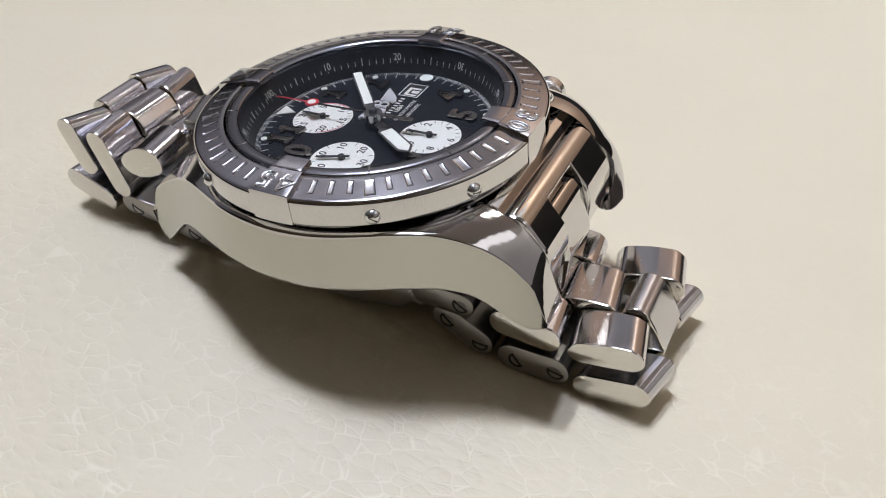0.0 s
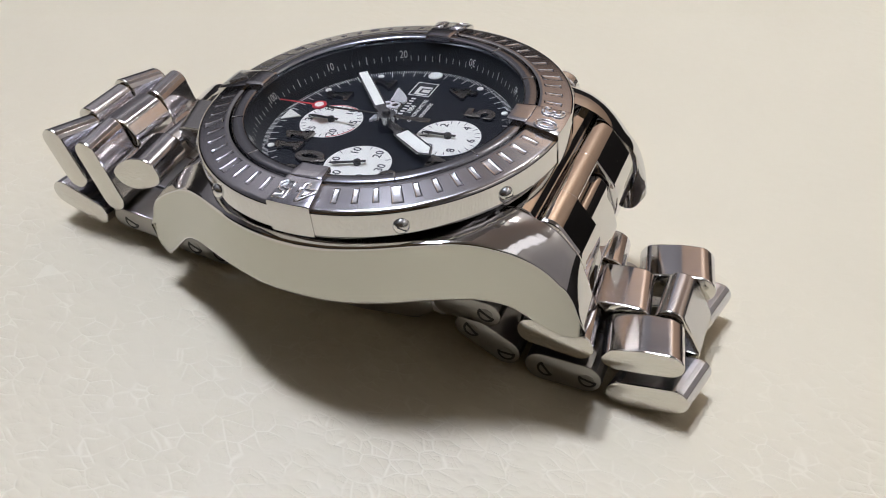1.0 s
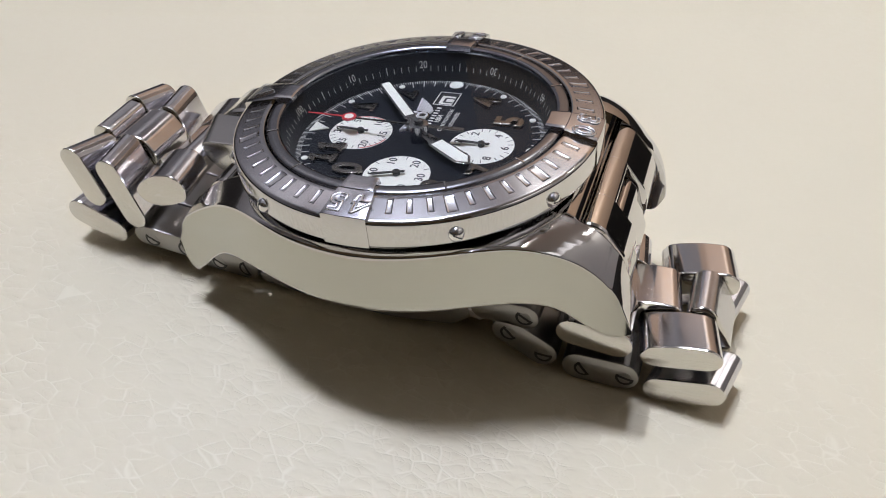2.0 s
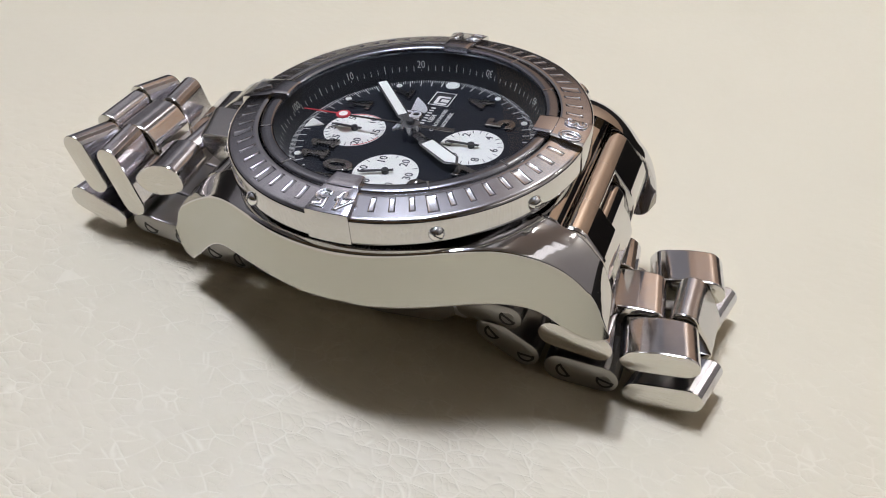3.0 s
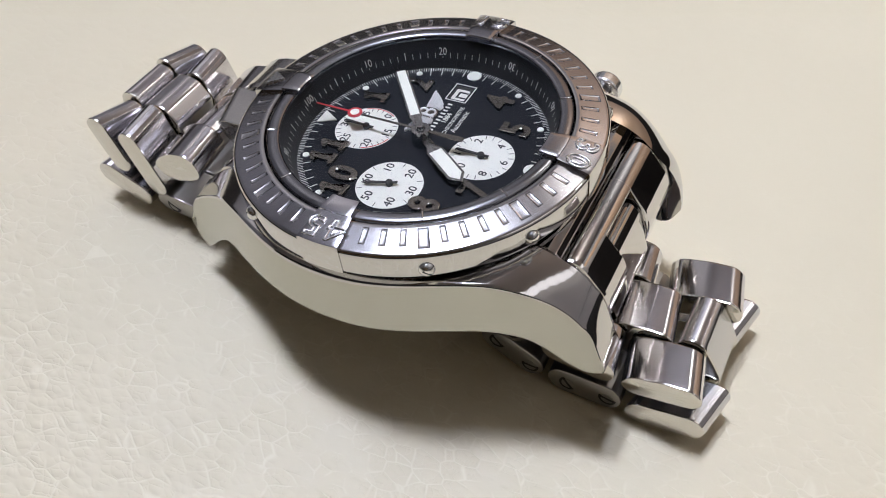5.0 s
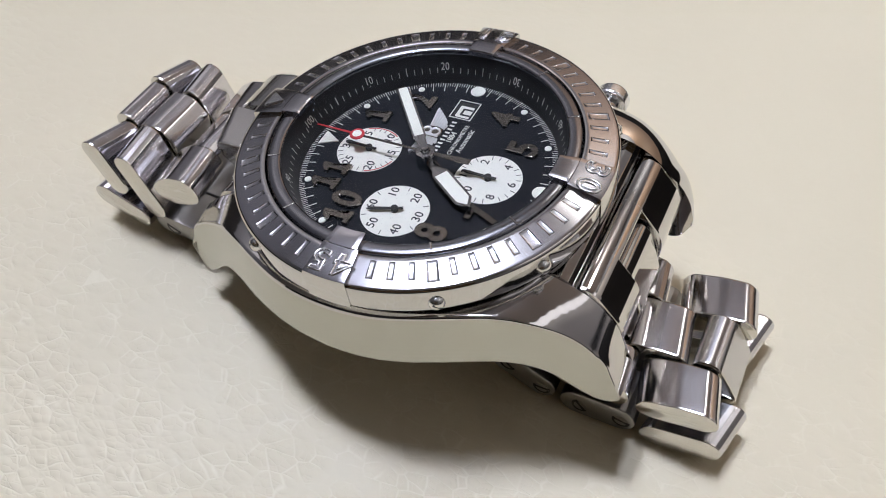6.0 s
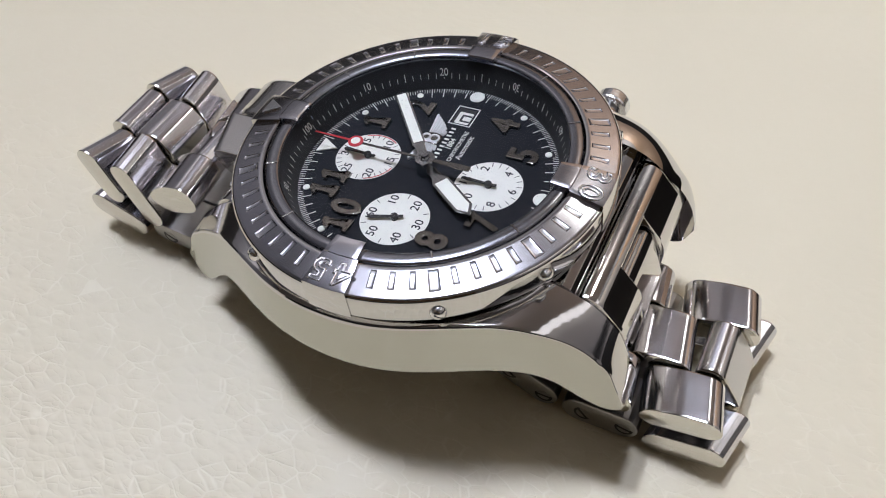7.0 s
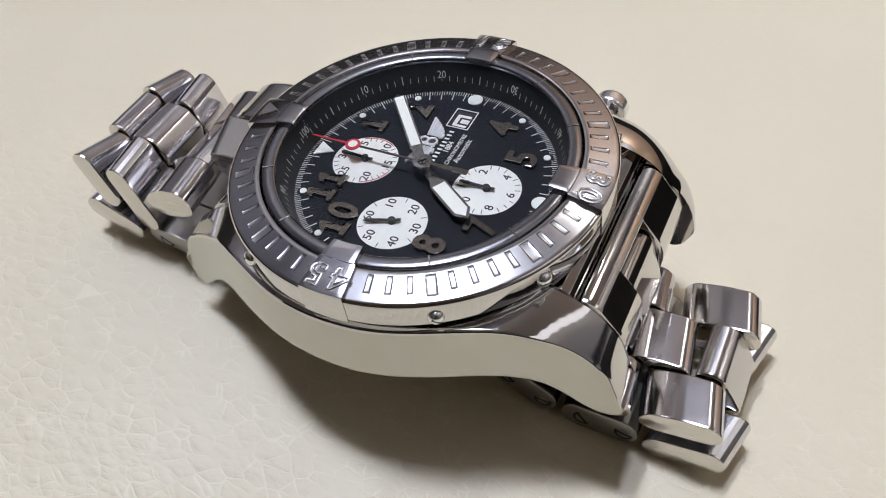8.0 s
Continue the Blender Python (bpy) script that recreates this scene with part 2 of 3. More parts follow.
def capsule(y0, z0, y1, z1, r0, r1=None, n=9):
    """The outline of a bar with two round ends."""
    r1 = r0 if r1 is None else r1
    a = math.atan2(z1 - z0, y1 - y0)
    out = [(y1 + r1 * math.cos(a - math.pi / 2 + math.pi * i / n), z1 + r1 * math.sin(a - math.pi / 2 + math.pi * i / n)) for i in range(n + 1)]
    return out + [(y0 + r0 * math.cos(a + math.pi / 2 + math.pi * i / n), z0 + r0 * math.sin(a + math.pi / 2 + math.pi * i / n)) for i in range(n + 1)]


def prism(profile, x0, x1, edge=0.18, slant=(0, 0), ends=False):
    """An outline of points (y, z), drawn out along x, with rounded rims; slant: how far it drifts in y and z for each millimetre."""
    bm = bmesh.new()
    k = edge * 0.3
    rings = []
    profile = held(profile)
    for x, d in ((x0, edge), (x0 + k, k), (x0 + edge, 0), (x0 + edge * 1.3, 0), (x1 - edge * 1.3, 0), (x1 - edge, 0), (x1 - k, k), (x1, edge)):
        rings.append([(x, y + slant[0] * (x - x0), z + slant[1] * (x - x0)) for y, z in inset(profile, d)])
    loft(bm, rings)
    if ends:
        for f in bm.faces:
            if max(v.co.x for v in f.verts) < x0 + edge * 1.01 or min(v.co.x for v in f.verts) > x1 - edge * 1.01:
                f.material_index = 1
    return bm


def plate(profile, z0, z1, edge=0.05):
    """An outline of points (x, y), drawn out along z, with rounded rims."""
    bm = bmesh.new()
    k = edge * 0.3
    profile = held(profile, 0.02)
    loft(bm, [[(x, y, z) for x, y in inset(profile, d)] for z, d in ((z0, 0), (z1 - edge, 0), (z1 - k, k), (z1, edge), (z1, edge * 1.3))])
    return bm


def circle(r, n=48, cx=0.0, cy=0.0):
    return [(cx + r * math.cos(2 * math.pi * i / n), cy + r * math.sin(2 * math.pi * i / n)) for i in range(n)]


def revolve(profile, n=180, close=True):
    """An outline of points (r, z), turned about the z axis."""
    bm = bmesh.new()
    rings = [[(r * math.sin(2 * math.pi * i / n), r * math.cos(2 * math.pi * i / n), z) for i in range(n)] for r, z in profile]
    if close:
        rings.append(rings[0])
    vs = loft(bm, rings, caps=False)
    if close:
        bmesh.ops.remove_doubles(bm, verts=bm.verts, dist=1e-5)
    return bm


def bars(items, z, lift=0.03):
    """Flat printed strokes in one mesh: (x, y, angle, length, width), length along the angle from 12 o'clock."""
    bm = bmesh.new()
    for x, y, a, length, width in items:
        s, c = math.sin(radians(a)), math.cos(radians(a))
        quad = [(-width / 2, -length / 2), (width / 2, -length / 2), (width / 2, length / 2), (-width / 2, length / 2)]
        pts = [(x + u * c + v * s, y - u * s + v * c) for u, v in quad]
        loft(bm, [[(px, py, z) for px, py in pts], [(px, py, z + lift) for px, py in pts]])
    return bm


def lettering(body, size, depth, stretch=1.0, bold=0.0, outline=0.0, rim=0.0):
    """A mesh of characters, centred, in metres."""
    cu = bpy.data.curves.new("letters", "FONT")
    cu.body, cu.size, cu.extrude, cu.align_x, cu.align_y, cu.offset = body, size * MM, depth * MM / 2, "CENTER", "CENTER", bold * MM
    cu.resolution_u = 3
    if outline:
        cu.fill_mode, cu.extrude, cu.bevel_depth, cu.bevel_resolution = "NONE", 0, outline * MM, 2
    if rim:
        cu.bevel_depth, cu.bevel_resolution = rim * MM, 1
    ob = bpy.data.objects.new("letters", cu)
    scene.collection.objects.link(ob)
    me = bpy.data.meshes.new_from_object(ob.evaluated_get(bpy.context.evaluated_depsgraph_get()))
    bpy.data.objects.remove(ob)
    bpy.data.curves.remove(cu)
    for v in me.vertices:
        v.co.x *= stretch
    return me


LETTERS = {}


def letters(name, body, size, x, y, z, turn, m, parent, depth=0.03, stretch=1.0, tilt=0.0, bold=0.0, label=""):
    key = (body, size, depth, stretch, m.name, bold)
    if key not in LETTERS:
        LETTERS[key] = lettering(body, size, depth, stretch, bold)
        LETTERS[key].materials.clear()
        LETTERS[key].materials.append(m)
    at = shift(x, y, z, 0, 0, turn) @ pose(0, 0, 0, tilt, 0, 0)
    return part(name, LETTERS[key], m, parent, label, at=at)


# ---- the room: an unseen shell, added for the steel to mirror ----
def slab(name, x0, x1, y0, y1, z0, z1, m, label=""):
    bm = bmesh.new()
    loft(bm, [[(x0, y0, z), (x1, y0, z), (x1, y1, z), (x0, y1, z)] for z in (z0, z1)])
    bmesh.ops.recalc_face_normals(bm, faces=bm.faces)
    me = bpy.data.meshes.new(name)
    bm.to_mesh(me)
    bm.free()
    me.materials.append(m)
    return tagged(new(name, me), label, name.split("_")[0], kind="structure")


slab("floor", -1.9, 1.9, -1.9, 1.9, -0.60, -0.50, FLOOR_WOOD, "pale wooden floor of the room")
slab("ceiling", -1.9, 1.9, -1.9, 1.9, 1.80, 1.90, CEILING_PAINT, "unseen plain white ceiling with added lamps")
for side, (x0, x1, y0, y1) in {"east": (1.7, 1.8, 0.70, 1.9), "west": (-1.8, -1.7, -1.9, 1.9), "north": (-1.7, 1.7, 1.7, 1.8), "south": (-1.7, 1.7, -1.8, -1.7)}.items():
    slab("wall_" + side, x0, x1, y0, y1, 0.50, 1.80, {"west": TAN_PLASTER, "south": PALE_PLASTER}.get(side, PLASTER), {"west": "plain tan wall of the room", "south": "plain pale wall of the room"}.get(side, "plain grey wall of the room"))
    slab("wainscot_" + side, x0, x1, y0, y1, -0.50, 0.50, WAINSCOT, "dark lower wall panelling of the room")
slab("wall_east_upper", 1.7, 1.8, -1.9, 0.70, 1.50, 1.80, PLASTER, "plain grey wall of the room")
slab("wall_east_panel", 1.7, 1.8, -1.9, 0.70, 0.50, 1.50, WOOD, "brown wood-panelled wall of the room")
slab("wainscot_east_panel", 1.7, 1.8, -1.9, 0.70, -0.50, 0.50, WAINSCOT, "dark lower wall panelling of the room")


def leather_height(x, y):
    """The cushion, in millimetres: level under the watch, falling gently towards one side."""
    u = -12 - x
    fall = 0.077 * (u + math.sqrt(u * u + 60)) / 2 if u > -200 else 0
    return -min(fall, 18) + 0.077 * 0.02


def leather_seat():
    bm = bmesh.new()
    n = 150
    line = [math.sinh(3.2 * (2 * i / n - 1)) / math.sinh(3.2) * 480 for i in range(n + 1)]
    grid = [[bm.verts.new((x, y, leather_height(x, y) - 6 * max(0, (max(abs(x), abs(y)) - 380) / 100) ** 2)) for y in line] for x in line]
    for i in range(n):
        for j in range(n):
            bm.faces.new((grid[i][j], grid[i + 1][j], grid[i + 1][j + 1], grid[i][j + 1]))
    rim = [e for e in bm.edges if e.is_boundary]
    side = bmesh.ops.extrude_edge_only(bm, edges=rim)
    for v in [g for g in side["geom"] if isinstance(g, bmesh.types.BMVert)]:
        v.co.z = -500
    top = new("leather_seat", mesh("leather_seat", bm, LEATHER, 60))
    return tagged(top, "cream grained leather seat with glints painted along its creases", "seat", kind="structure")


leather_seat()

# ---- the watch ----
watch = new("wristwatch")
tagged(watch, "polished steel chronograph wristwatch with black dial, lying on cream leather", "watch")


def main(name, bm, materials, label="", sharp=35):
    """A part laid in the watch's own axes."""
    return part(name, bm, materials, watch, label, sharp, WATCH)


def curve(table, y):
    """A smooth value between rows (y, value) in rising order."""
    ys, vs = [r[0] for r in table], [r[1] for r in table]
    if y <= ys[0] or y >= ys[-1]:
        return vs[0] if y <= ys[0] else vs[-1]
    i = max(k for k in range(len(ys)) if ys[k] <= y)
    u = (y - ys[i]) / (ys[i + 1] - ys[i])

    def slope(k):
        a, b = max(k - 1, 0), min(k + 1, len(ys) - 1)
        return (vs[b] - vs[a]) / (ys[b] - ys[a])
    h = ys[i + 1] - ys[i]
    return ((2 * u ** 3 - 3 * u * u + 1) * vs[i] + (u ** 3 - 2 * u * u + u) * h * slope(i) + (-2 * u ** 3 + 3 * u * u) * vs[i + 1] + (u ** 3 - u * u) * h * slope(i + 1))


FLANK_X = [(-28.8, 14.5), (-28.0, 14.3), (-27.0, 13.8), (-26, 13.9), (-24, 14.2), (-22, 15.0), (-20, 15.9), (-18, 16.6), (-16, 17.4), (-12, 19.1), (-8, 20.6), (-4, 21.7), (0, 22.1), (4, 22.1), (8, 21.4), (12, 19.8), (16, 17.8), (18, 16.8), (20, 15.95), (22, 15.2), (24, 14.6), (26, 14.2), (28.3, 13.9)]
FLANK_X_LOW = [(-29.0, 14.7), (-28.0, 14.9), (-27.0, 15.0), (-26, 15.1), (-24, 15.2), (-22, 15.6), (-20, 16.2), (-18, 16.8), (-16, 17.6), (-12, 19.5), (-8, 21.2), (-4, 22.5), (0, 23.1), (4, 23.0), (8, 22.3), (12, 20.9), (16, 18.9), (18, 17.9), (20, 16.95), (22, 16.15), (24, 15.5), (26, 15.0), (28.3, 14.5)]
FLANK_TOP = [(-28.8, -12.1), (-28.5, -11.3), (-28.0, -10.2), (-27.5, -9.2), (-27.1, -8.4), (-26, -6.7), (-24, -4.7), (-22, -3.0), (-20, -1.9), (-18, -1.2), (-16, -0.8), (-12, -0.6), (-8, -0.7), (0, -0.75), (4, -0.55), (8, -0.35), (12, -0.3), (16, -0.7), (20, -2.0), (22, -3.1), (24, -4.3), (26, -5.6), (26.8, -6.4), (27.6, -7.6), (28.3, -9.6)]
SHOULDER_X = [(-29.0, 14.4), (-28.6, 15.0), (-28, 15.7), (-27, 16.5), (-26, 17.0), (-24, 17.8), (-22, 18.6), (-20, 19.2), (-16, 20.2), (-14, 20.4), (-12, 19.7)]
SHOULDER_TOP = [(-28.8, -10.8), (-28.6, -9.4), (-28, -7.9), (-27, -5.9), (-26, -4.6), (-24, -2.2), (-22, -0.9), (-20, -0.2), (-16, 0.3), (-13.5, 0.2), (-12, -0.5)]
CREASE = [(-28.8, -12.0), (-28, -9.4), (-27.2, -6.9), (-26.5, -5.5), (-25, -3.5), (-23.4, -2.2), (-22.5, -1.85), (-19.4, -0.8), (-16, -0.3), (-10, -0.1), (10, -0.1), (16, -0.3), (20, -1.3), (22.5, -2.4), (24.3, -3.6), (26.5, -5.6), (28.3, -9.4)]
FLANK_LOW = [(-28.8, -12.5), (-28.5, -12.8), (-27.6, -13.1), (-26.4, -13.1), (-25, -12.7), (-23.5, -11.7), (-22, -10.3), (-20.5, -9.3), (-18, -8.7), (-16, -8.4), (-12, -8.3), (-8, -8.4), (-4, -8.3), (0, -8.1), (4, -7.75), (8, -7.3), (12, -7.1), (16, -7.5), (18, -7.9), (20, -8.6), (21.5, -9.7), (22.8, -10.9), (24, -11.9), (25, -13.2), (26.0, -14.0), (26.8, -14.1), (27.6, -13.1), (28.1, -11.3), (28.3, -10.2)]


def eased(table, y):
    """The same, evened out over a few millimetres."""
    return sum(w * curve(table, y + d) for d, w in ((-1.6, 1), (-0.8, 2), (0, 3), (0.8, 2), (1.6, 1))) / 9 if abs(y) < 26 else curve(table, y)


def add_prism(bm, outline, x0, x1, edge=0.18, last=None):
    """A bar along x with rounded rims; last: the rim at its far end, if another."""
    last = edge if last is None else last
    outline = held(outline)
    rings = [[(x, y, z) for y, z in inset(outline, d)] for x, d in ((x0, edge), (x0 + edge * 0.3, edge * 0.3), (x0 + edge, 0), (x0 + edge * 1.3, 0), (x1 - last * 1.3, 0), (x1 - last, 0), (x1 - last * 0.3, last * 0.3), (x1, last))]
    loft(bm, rings)


def case():
    bm = bmesh.new()
    for side in (-1, 1):
        rings = []
        for i in range(137):
            y = -28.8 + 57.1 * i / 136
            x, zt, zl = eased(FLANK_X, y), eased(FLANK_TOP, y), eased(FLANK_LOW, y)
            if side > 0 and y < -12:
                # the crown side's shoulder is fuller and its lug reaches lower
                x, zt, zl = eased(SHOULDER_X, y), eased(SHOULDER_TOP, y), zl - max(0.0, min(1.7, (-20 - y) * 0.25))
            xl, xi = max(eased(FLANK_X_LOW, y), x - 0.2), 9.7 if side < 0 else 11.7 + max(0, min(0.9, (-26 - y) * 0.4))
            r = math.sqrt(max(0, 21.6 ** 2 - y * y))
            # the top rises from the flank's edge to a crease by the bezel and the end link
            zi = max(zt + 0.1, eased(CREASE, y))
            e = min(0.3 + 0.55 * max(0, 1 - abs(y) / 16), (zt - zl) * 0.2)
            if side > 0 and y < -12:
                zi, e = zt + 0.2, min(0.3 + 0.14 * (-12 - y), 1.5, (zt - zl) * 0.3)
            xc = max(xi + 0.3, min(x - 1.0, xi + (0.35 if y < 0 and side < 0 else 1.2)))
            swell = 0.03 * max(0.0, zi - zt)
            if side < 0 and y < -17:
                # the lug's back is gently domed
                full = math.sin(math.pi * min(1, (-17 - y) / 11.8))
                swell += 0.25 * full
            top = [(x - e + (xc - x + e) * k / 6, zt + (zi - zt) * k / 6 + swell * math.sin(math.pi * k / 6)) for k in range(7)]
            sec = [(xl, zl + e), (x, zt - e), (x - e * 0.08, zt - e * 0.62), (x - e * 0.29, zt - e * 0.29)] + top + [ (xi, zi - 0.5), (xi, zl + e), (xi + e, zl), (xl - e, zl), (xl - e * 0.3, zl + e * 0.3)]
            if side > 0 and y < -11:
                # a full round back over the crown side's lug
                zc = zl + (zt + 0.2 - zl) * 0.3
                turn = [math.pi / 2 * k / 34 for k in range(35)]
                back = [(xi + (x - xi) * math.cos(a) ** 0.75, zc + (zt + 0.2 - zc) * math.sin(a) ** 0.75) for a in turn]
                low = [(xi, zc + (zl + 0.3 - zc) * k / 5) for k in range(1, 6)] + [(xi + 0.3 + (x - xi - 0.6) * k / 4, zl) for k in range(5)]
                sec = back + low + [(x - 0.08, zl + 0.12), (x, zl + 0.35), (x, zl + 0.6)]
            else:
                sec = held(sec, 0.16, True)
            if side > 0 and y < -27.4:
                # its tip is rounded off
                k = math.sqrt(1 - 0.86 * ((-27.4 - y) / 1.4) ** 2)
                xm, zm = (xi + x) / 2, (zt + zl) / 2
                sec = [(xm + (a - xm) * k, zm + (b - zm) * k) for a, b in sec]
            rings.append([(side * a, y, b) for a, b in sec])
        loft(bm, rings, mats=[k if side < 0 else 0 for k in (2, 0, 0, 0, 1, 1, 1, 1, 1, 1, 0, 0, 0, 0, 0, 0) for _ in range(3)])
    # the lug tips are polished
    for f in bm.faces:
        if f.material_index == 1 and f.calc_center_median().y < -26.0:
            f.material_index = 0
    drum = [(0.5, -0.5), (20.6, -0.5), (20.9, -0.8), (20.9, -4), (19.6, -7.4), (18.5, -8.8), (0.5, -8.8)]
    n = 120
    rings = [[(r * math.sin(2 * math.pi * i / n) * min(1, 1), max(-21.2, min(21.2, r * math.cos(2 * math.pi * i / n))), z) for i in range(n)] for r, z in drum]
    loft(bm, rings)
    add_prism(bm, [(-20.4, -0.9), (20.2, -1.7), (21.0, -4.5), (21.0, -8.0), (-22.26, -8.0), (-22.26, -2.9), (-22.1, -2.4), (-21.3, -1.3)], -9.9, 11.9)
    return main("case", bm, [POLISHED, SHOULDER, SIDE_STEEL], "polished steel case with softly polished lug tops", 32)


case()
main("case_back", revolve([(0.3, -8.7), (17.4, -8.7), (17.2, -10.6), (15.5, -11.2), (0.3, -11.3)], 96), PLATE, "matt steel case back")
for y in (14.6, -14.6):
    bm = prism(capsule(0, 0, 0.01, 0, 1.5, 1.5, 14), 19.5, 22.9, 0.1)
    bmesh.ops.translate(bm, vec=(0, y, -4.6), verts=bm.verts)
    stem = main("pusher", bm, POLISHED, "round steel push button")
    bm = prism(capsule(0, 0, 0.01, 0, 2.3, 2.3, 14), 22.2, 24.1, 0.3)
    bmesh.ops.translate(bm, vec=(0, y, -4.5), verts=bm.verts)
    part("pusher_cap", bm, SILVER, stem, "polished round cap")
crown_outline = [(3.7 * (1 + 0.035 * (i % 2)) * math.cos(2 * math.pi * i / 60), 3.7 * (1 + 0.035 * (i % 2)) * math.sin(2 * math.pi * i / 60) - 5.2) for i in range(60)]
main("crown", prism(crown_outline, 21.5, 26.5, 0.5), POLISHED, "fluted steel crown")


# ---- bezel ----
BEZEL = [(18.2, 1.0), (18.2, 4.0), (18.3, 4.22), (18.55, 4.3), (21.85, 3.58), (22.08, 3.45), (22.2, 3.15), (22.2, 3.0), (22.2, 0.75), (22.2, 0.6), (22.0, 0.3), (21.4, 0.1), (18.2, 0.0)]


def bezel_top(r):
    return 4.3 - (r - 18.55) * 0.22


TICKS = [k for k in range(60) if not any(abs((k - c + 30) % 60 - 30) < 1.2 for c in (0, 15, 30, 45))]
TICK_IN, TICK_OUT = 18.95, 20.85


def bezel_body():
    """The turned ring, with its minute marks sunk into the top."""
    bm = bmesh.new()
    n = 1440
    radii = [18.55, TICK_IN - 0.07, TICK_IN, 19.4, 20.0, TICK_OUT, TICK_OUT + 0.07, TICK_OUT + 0.39, TICK_OUT + 0.46, 21.6, 21.85]
    radii = sorted(set(radii))
    prof = [(r, z, 0) for r, z in BEZEL[:3]] + [(r, bezel_top(r), 1) for r in radii] + [(r, z, 0) for r, z in BEZEL[5:]]
    rings = []
    for r, z, top in prof:
        ring = []
        for i in range(n):
            a = 360 * i / n
            k = round(a / 6) % 60
            off = abs((a - 6 * round(a / 6)))
            drop = 0
            if top and k in TICKS:
                long_one = k % 5 == 0
                wide = 1.6 if long_one else 0.85
                if off <= wide and TICK_IN - 0.01 <= r <= (TICK_OUT + 0.40 if long_one else TICK_OUT + 0.01):
                    drop = 0.34 if off < wide - 0.2 else 0.2
            ring.append((r * math.sin(radians(a)), r * math.cos(radians(a)), z - drop))
        rings.append(ring)
    rings.append(rings[0])
    vs = [[bm.verts.new(p) for p in ring] for ring in rings[:-1]]
    vs.append(vs[0])
    for row, (a, b) in enumerate(zip(vs, vs[1:])):
        brushed = 3 <= row < 2 + len(radii)
        for i in range(n):
            f = bm.faces.new((a[i], a[(i + 1) % n], b[(i + 1) % n], b[i]))
            cut = [v.co.z - bezel_top(math.hypot(v.co.x, v.co.y)) for v in f.verts]
            f.material_index = 1 if brushed and max(cut) - min(cut) < 0.05 else 0
    return main("bezel", bm, [POLISHED, TOP_SATIN], "steel turning bezel with engraved minute marks", 40)


bezel = bezel_body()


def sector(r0, r1, a0, a1, z_of, lift, depth, edge=0.12, n=12):
    """A piece of ring between two angles, its top z_of(r) + lift."""
    bm = bmesh.new()
    rows = [(r0, -depth), (r0, -edge), (r0 + edge, 0), (r1 - edge * 2, 0), (r1 - edge * 0.6, -edge * 0.5), (r1, -edge * 2), (r1, -depth)]
    rings = []
    for i in range(n + 1):
        a = a0 + (a1 - a0) * i / n
        d = edge if i in (0, n) else 0
        rings.append([(r * math.sin(radians(a)), r * math.cos(radians(a)), z_of(r) + lift + dz - (d * 0.5 if dz > -edge * 2 else 0)) for r, dz in rows])
    loft(bm, rings)
    return bm


def brushed_top(bm):
    """Brushed on top, polished round the sides."""
    bmesh.ops.recalc_face_normals(bm, faces=bm.faces)
    for f in bm.faces:
        f.material_index = 1 if f.normal.z > 0.8 else 0
    return bm


def rider_top(r):
    return 4.75 - (r - 18.4) * 0.17


def bezel_piece(name, bm, m, label="", at=None, sharp=35):
    return part(name, bm, m, bezel, label, sharp, at)


def trough(w, y0, y1):
    """A hollow groove bottom with rounded ends."""
    bm = bmesh.new()
    rows = []
    for y, k in ((y0, 0.0), (y0 + 0.12, 0.6), (y0 + 0.3, 1.0), (y1 - 0.3, 1.0), (y1 - 0.12, 0.6), (y1, 0.0)):
        rows.append([(-w, y, -0.05)] + [(w * u, y, 0.33 - 0.08 * k * (1 - u ** 16)) for u in (-1, -0.96, -0.88, -0.5, 0, 0.5, 0.88, 0.96, 1)] + [(w, y, -0.05)])
    loft(bm, rows)
    return bm


tick_short = mesh("bezel_tick", trough(0.29, TICK_IN, TICK_OUT), GROOVE, 60)
tick_long = mesh("bezel_tick", trough(0.55, TICK_IN, TICK_OUT + 0.38), GROOVE, 60)
slope = math.degrees(math.atan(0.22))
for k in TICKS:
    at = shift(0, 0, 0, 0, 0, -6 * k) @ shift(0, 18.55, 4.3 - 0.27, -slope, 0, 0) @ shift(0, -18.55, -0.05)
    bezel_piece("bezel_tick", tick_long if k % 5 == 0 else tick_short, POLISHED, at=at)
for c, word in ((0, ""), (90, "15"), (180, "30"), (270, "45")):
    half = 6.5
    bezel_piece("rider_plate", brushed_top(sector(18.25, 22.3, c - half, c + half, rider_top, 0, 3.75)), [POLISHED, TOP_SATIN], "raised brushed rider plate")
    bezel_piece("rider_tab", sector(15.95, 18.45, c - 6.0, c + 6.0, lambda r: 4.95, 0, 0.75, 0.16), TOP_SATIN, "raised brushed rider tab")
    if word:
        at = shift(0, 0, 0, 0, 0, -c) @ shift(0, 20.25, rider_top(20.25) + 0.05, -9.6, 0, 0)
        for j, ch in enumerate(word):
            side = (-1.3, 1.3)[j]
            key = ("raised", ch)
            if key not in LETTERS:
                LETTERS[key] = lettering(ch, 3.5, 0, 1.12, 0.05, 0.13)
                LETTERS[key].materials.clear()
                LETTERS[key].materials.append(SILVER)
                finish(LETTERS[key], 60)
            part("bezel_numeral", LETTERS[key], None, bezel, at=at @ shift(side, 0, -0.02))
    else:
        tri = [(-1.3, 21.3), (1.3, 21.3), (0, 19.1)]
        bezel_piece("bezel_arrow", plate(rounded(tri, 0.2), 0, 0.2, 0.05), SILVER, at=shift(0, 0, 0, 0, 0, -c) @ shift(0, 18.5, 4.74, -9.6, 0, 0) @ shift(0, -18.5, 0))


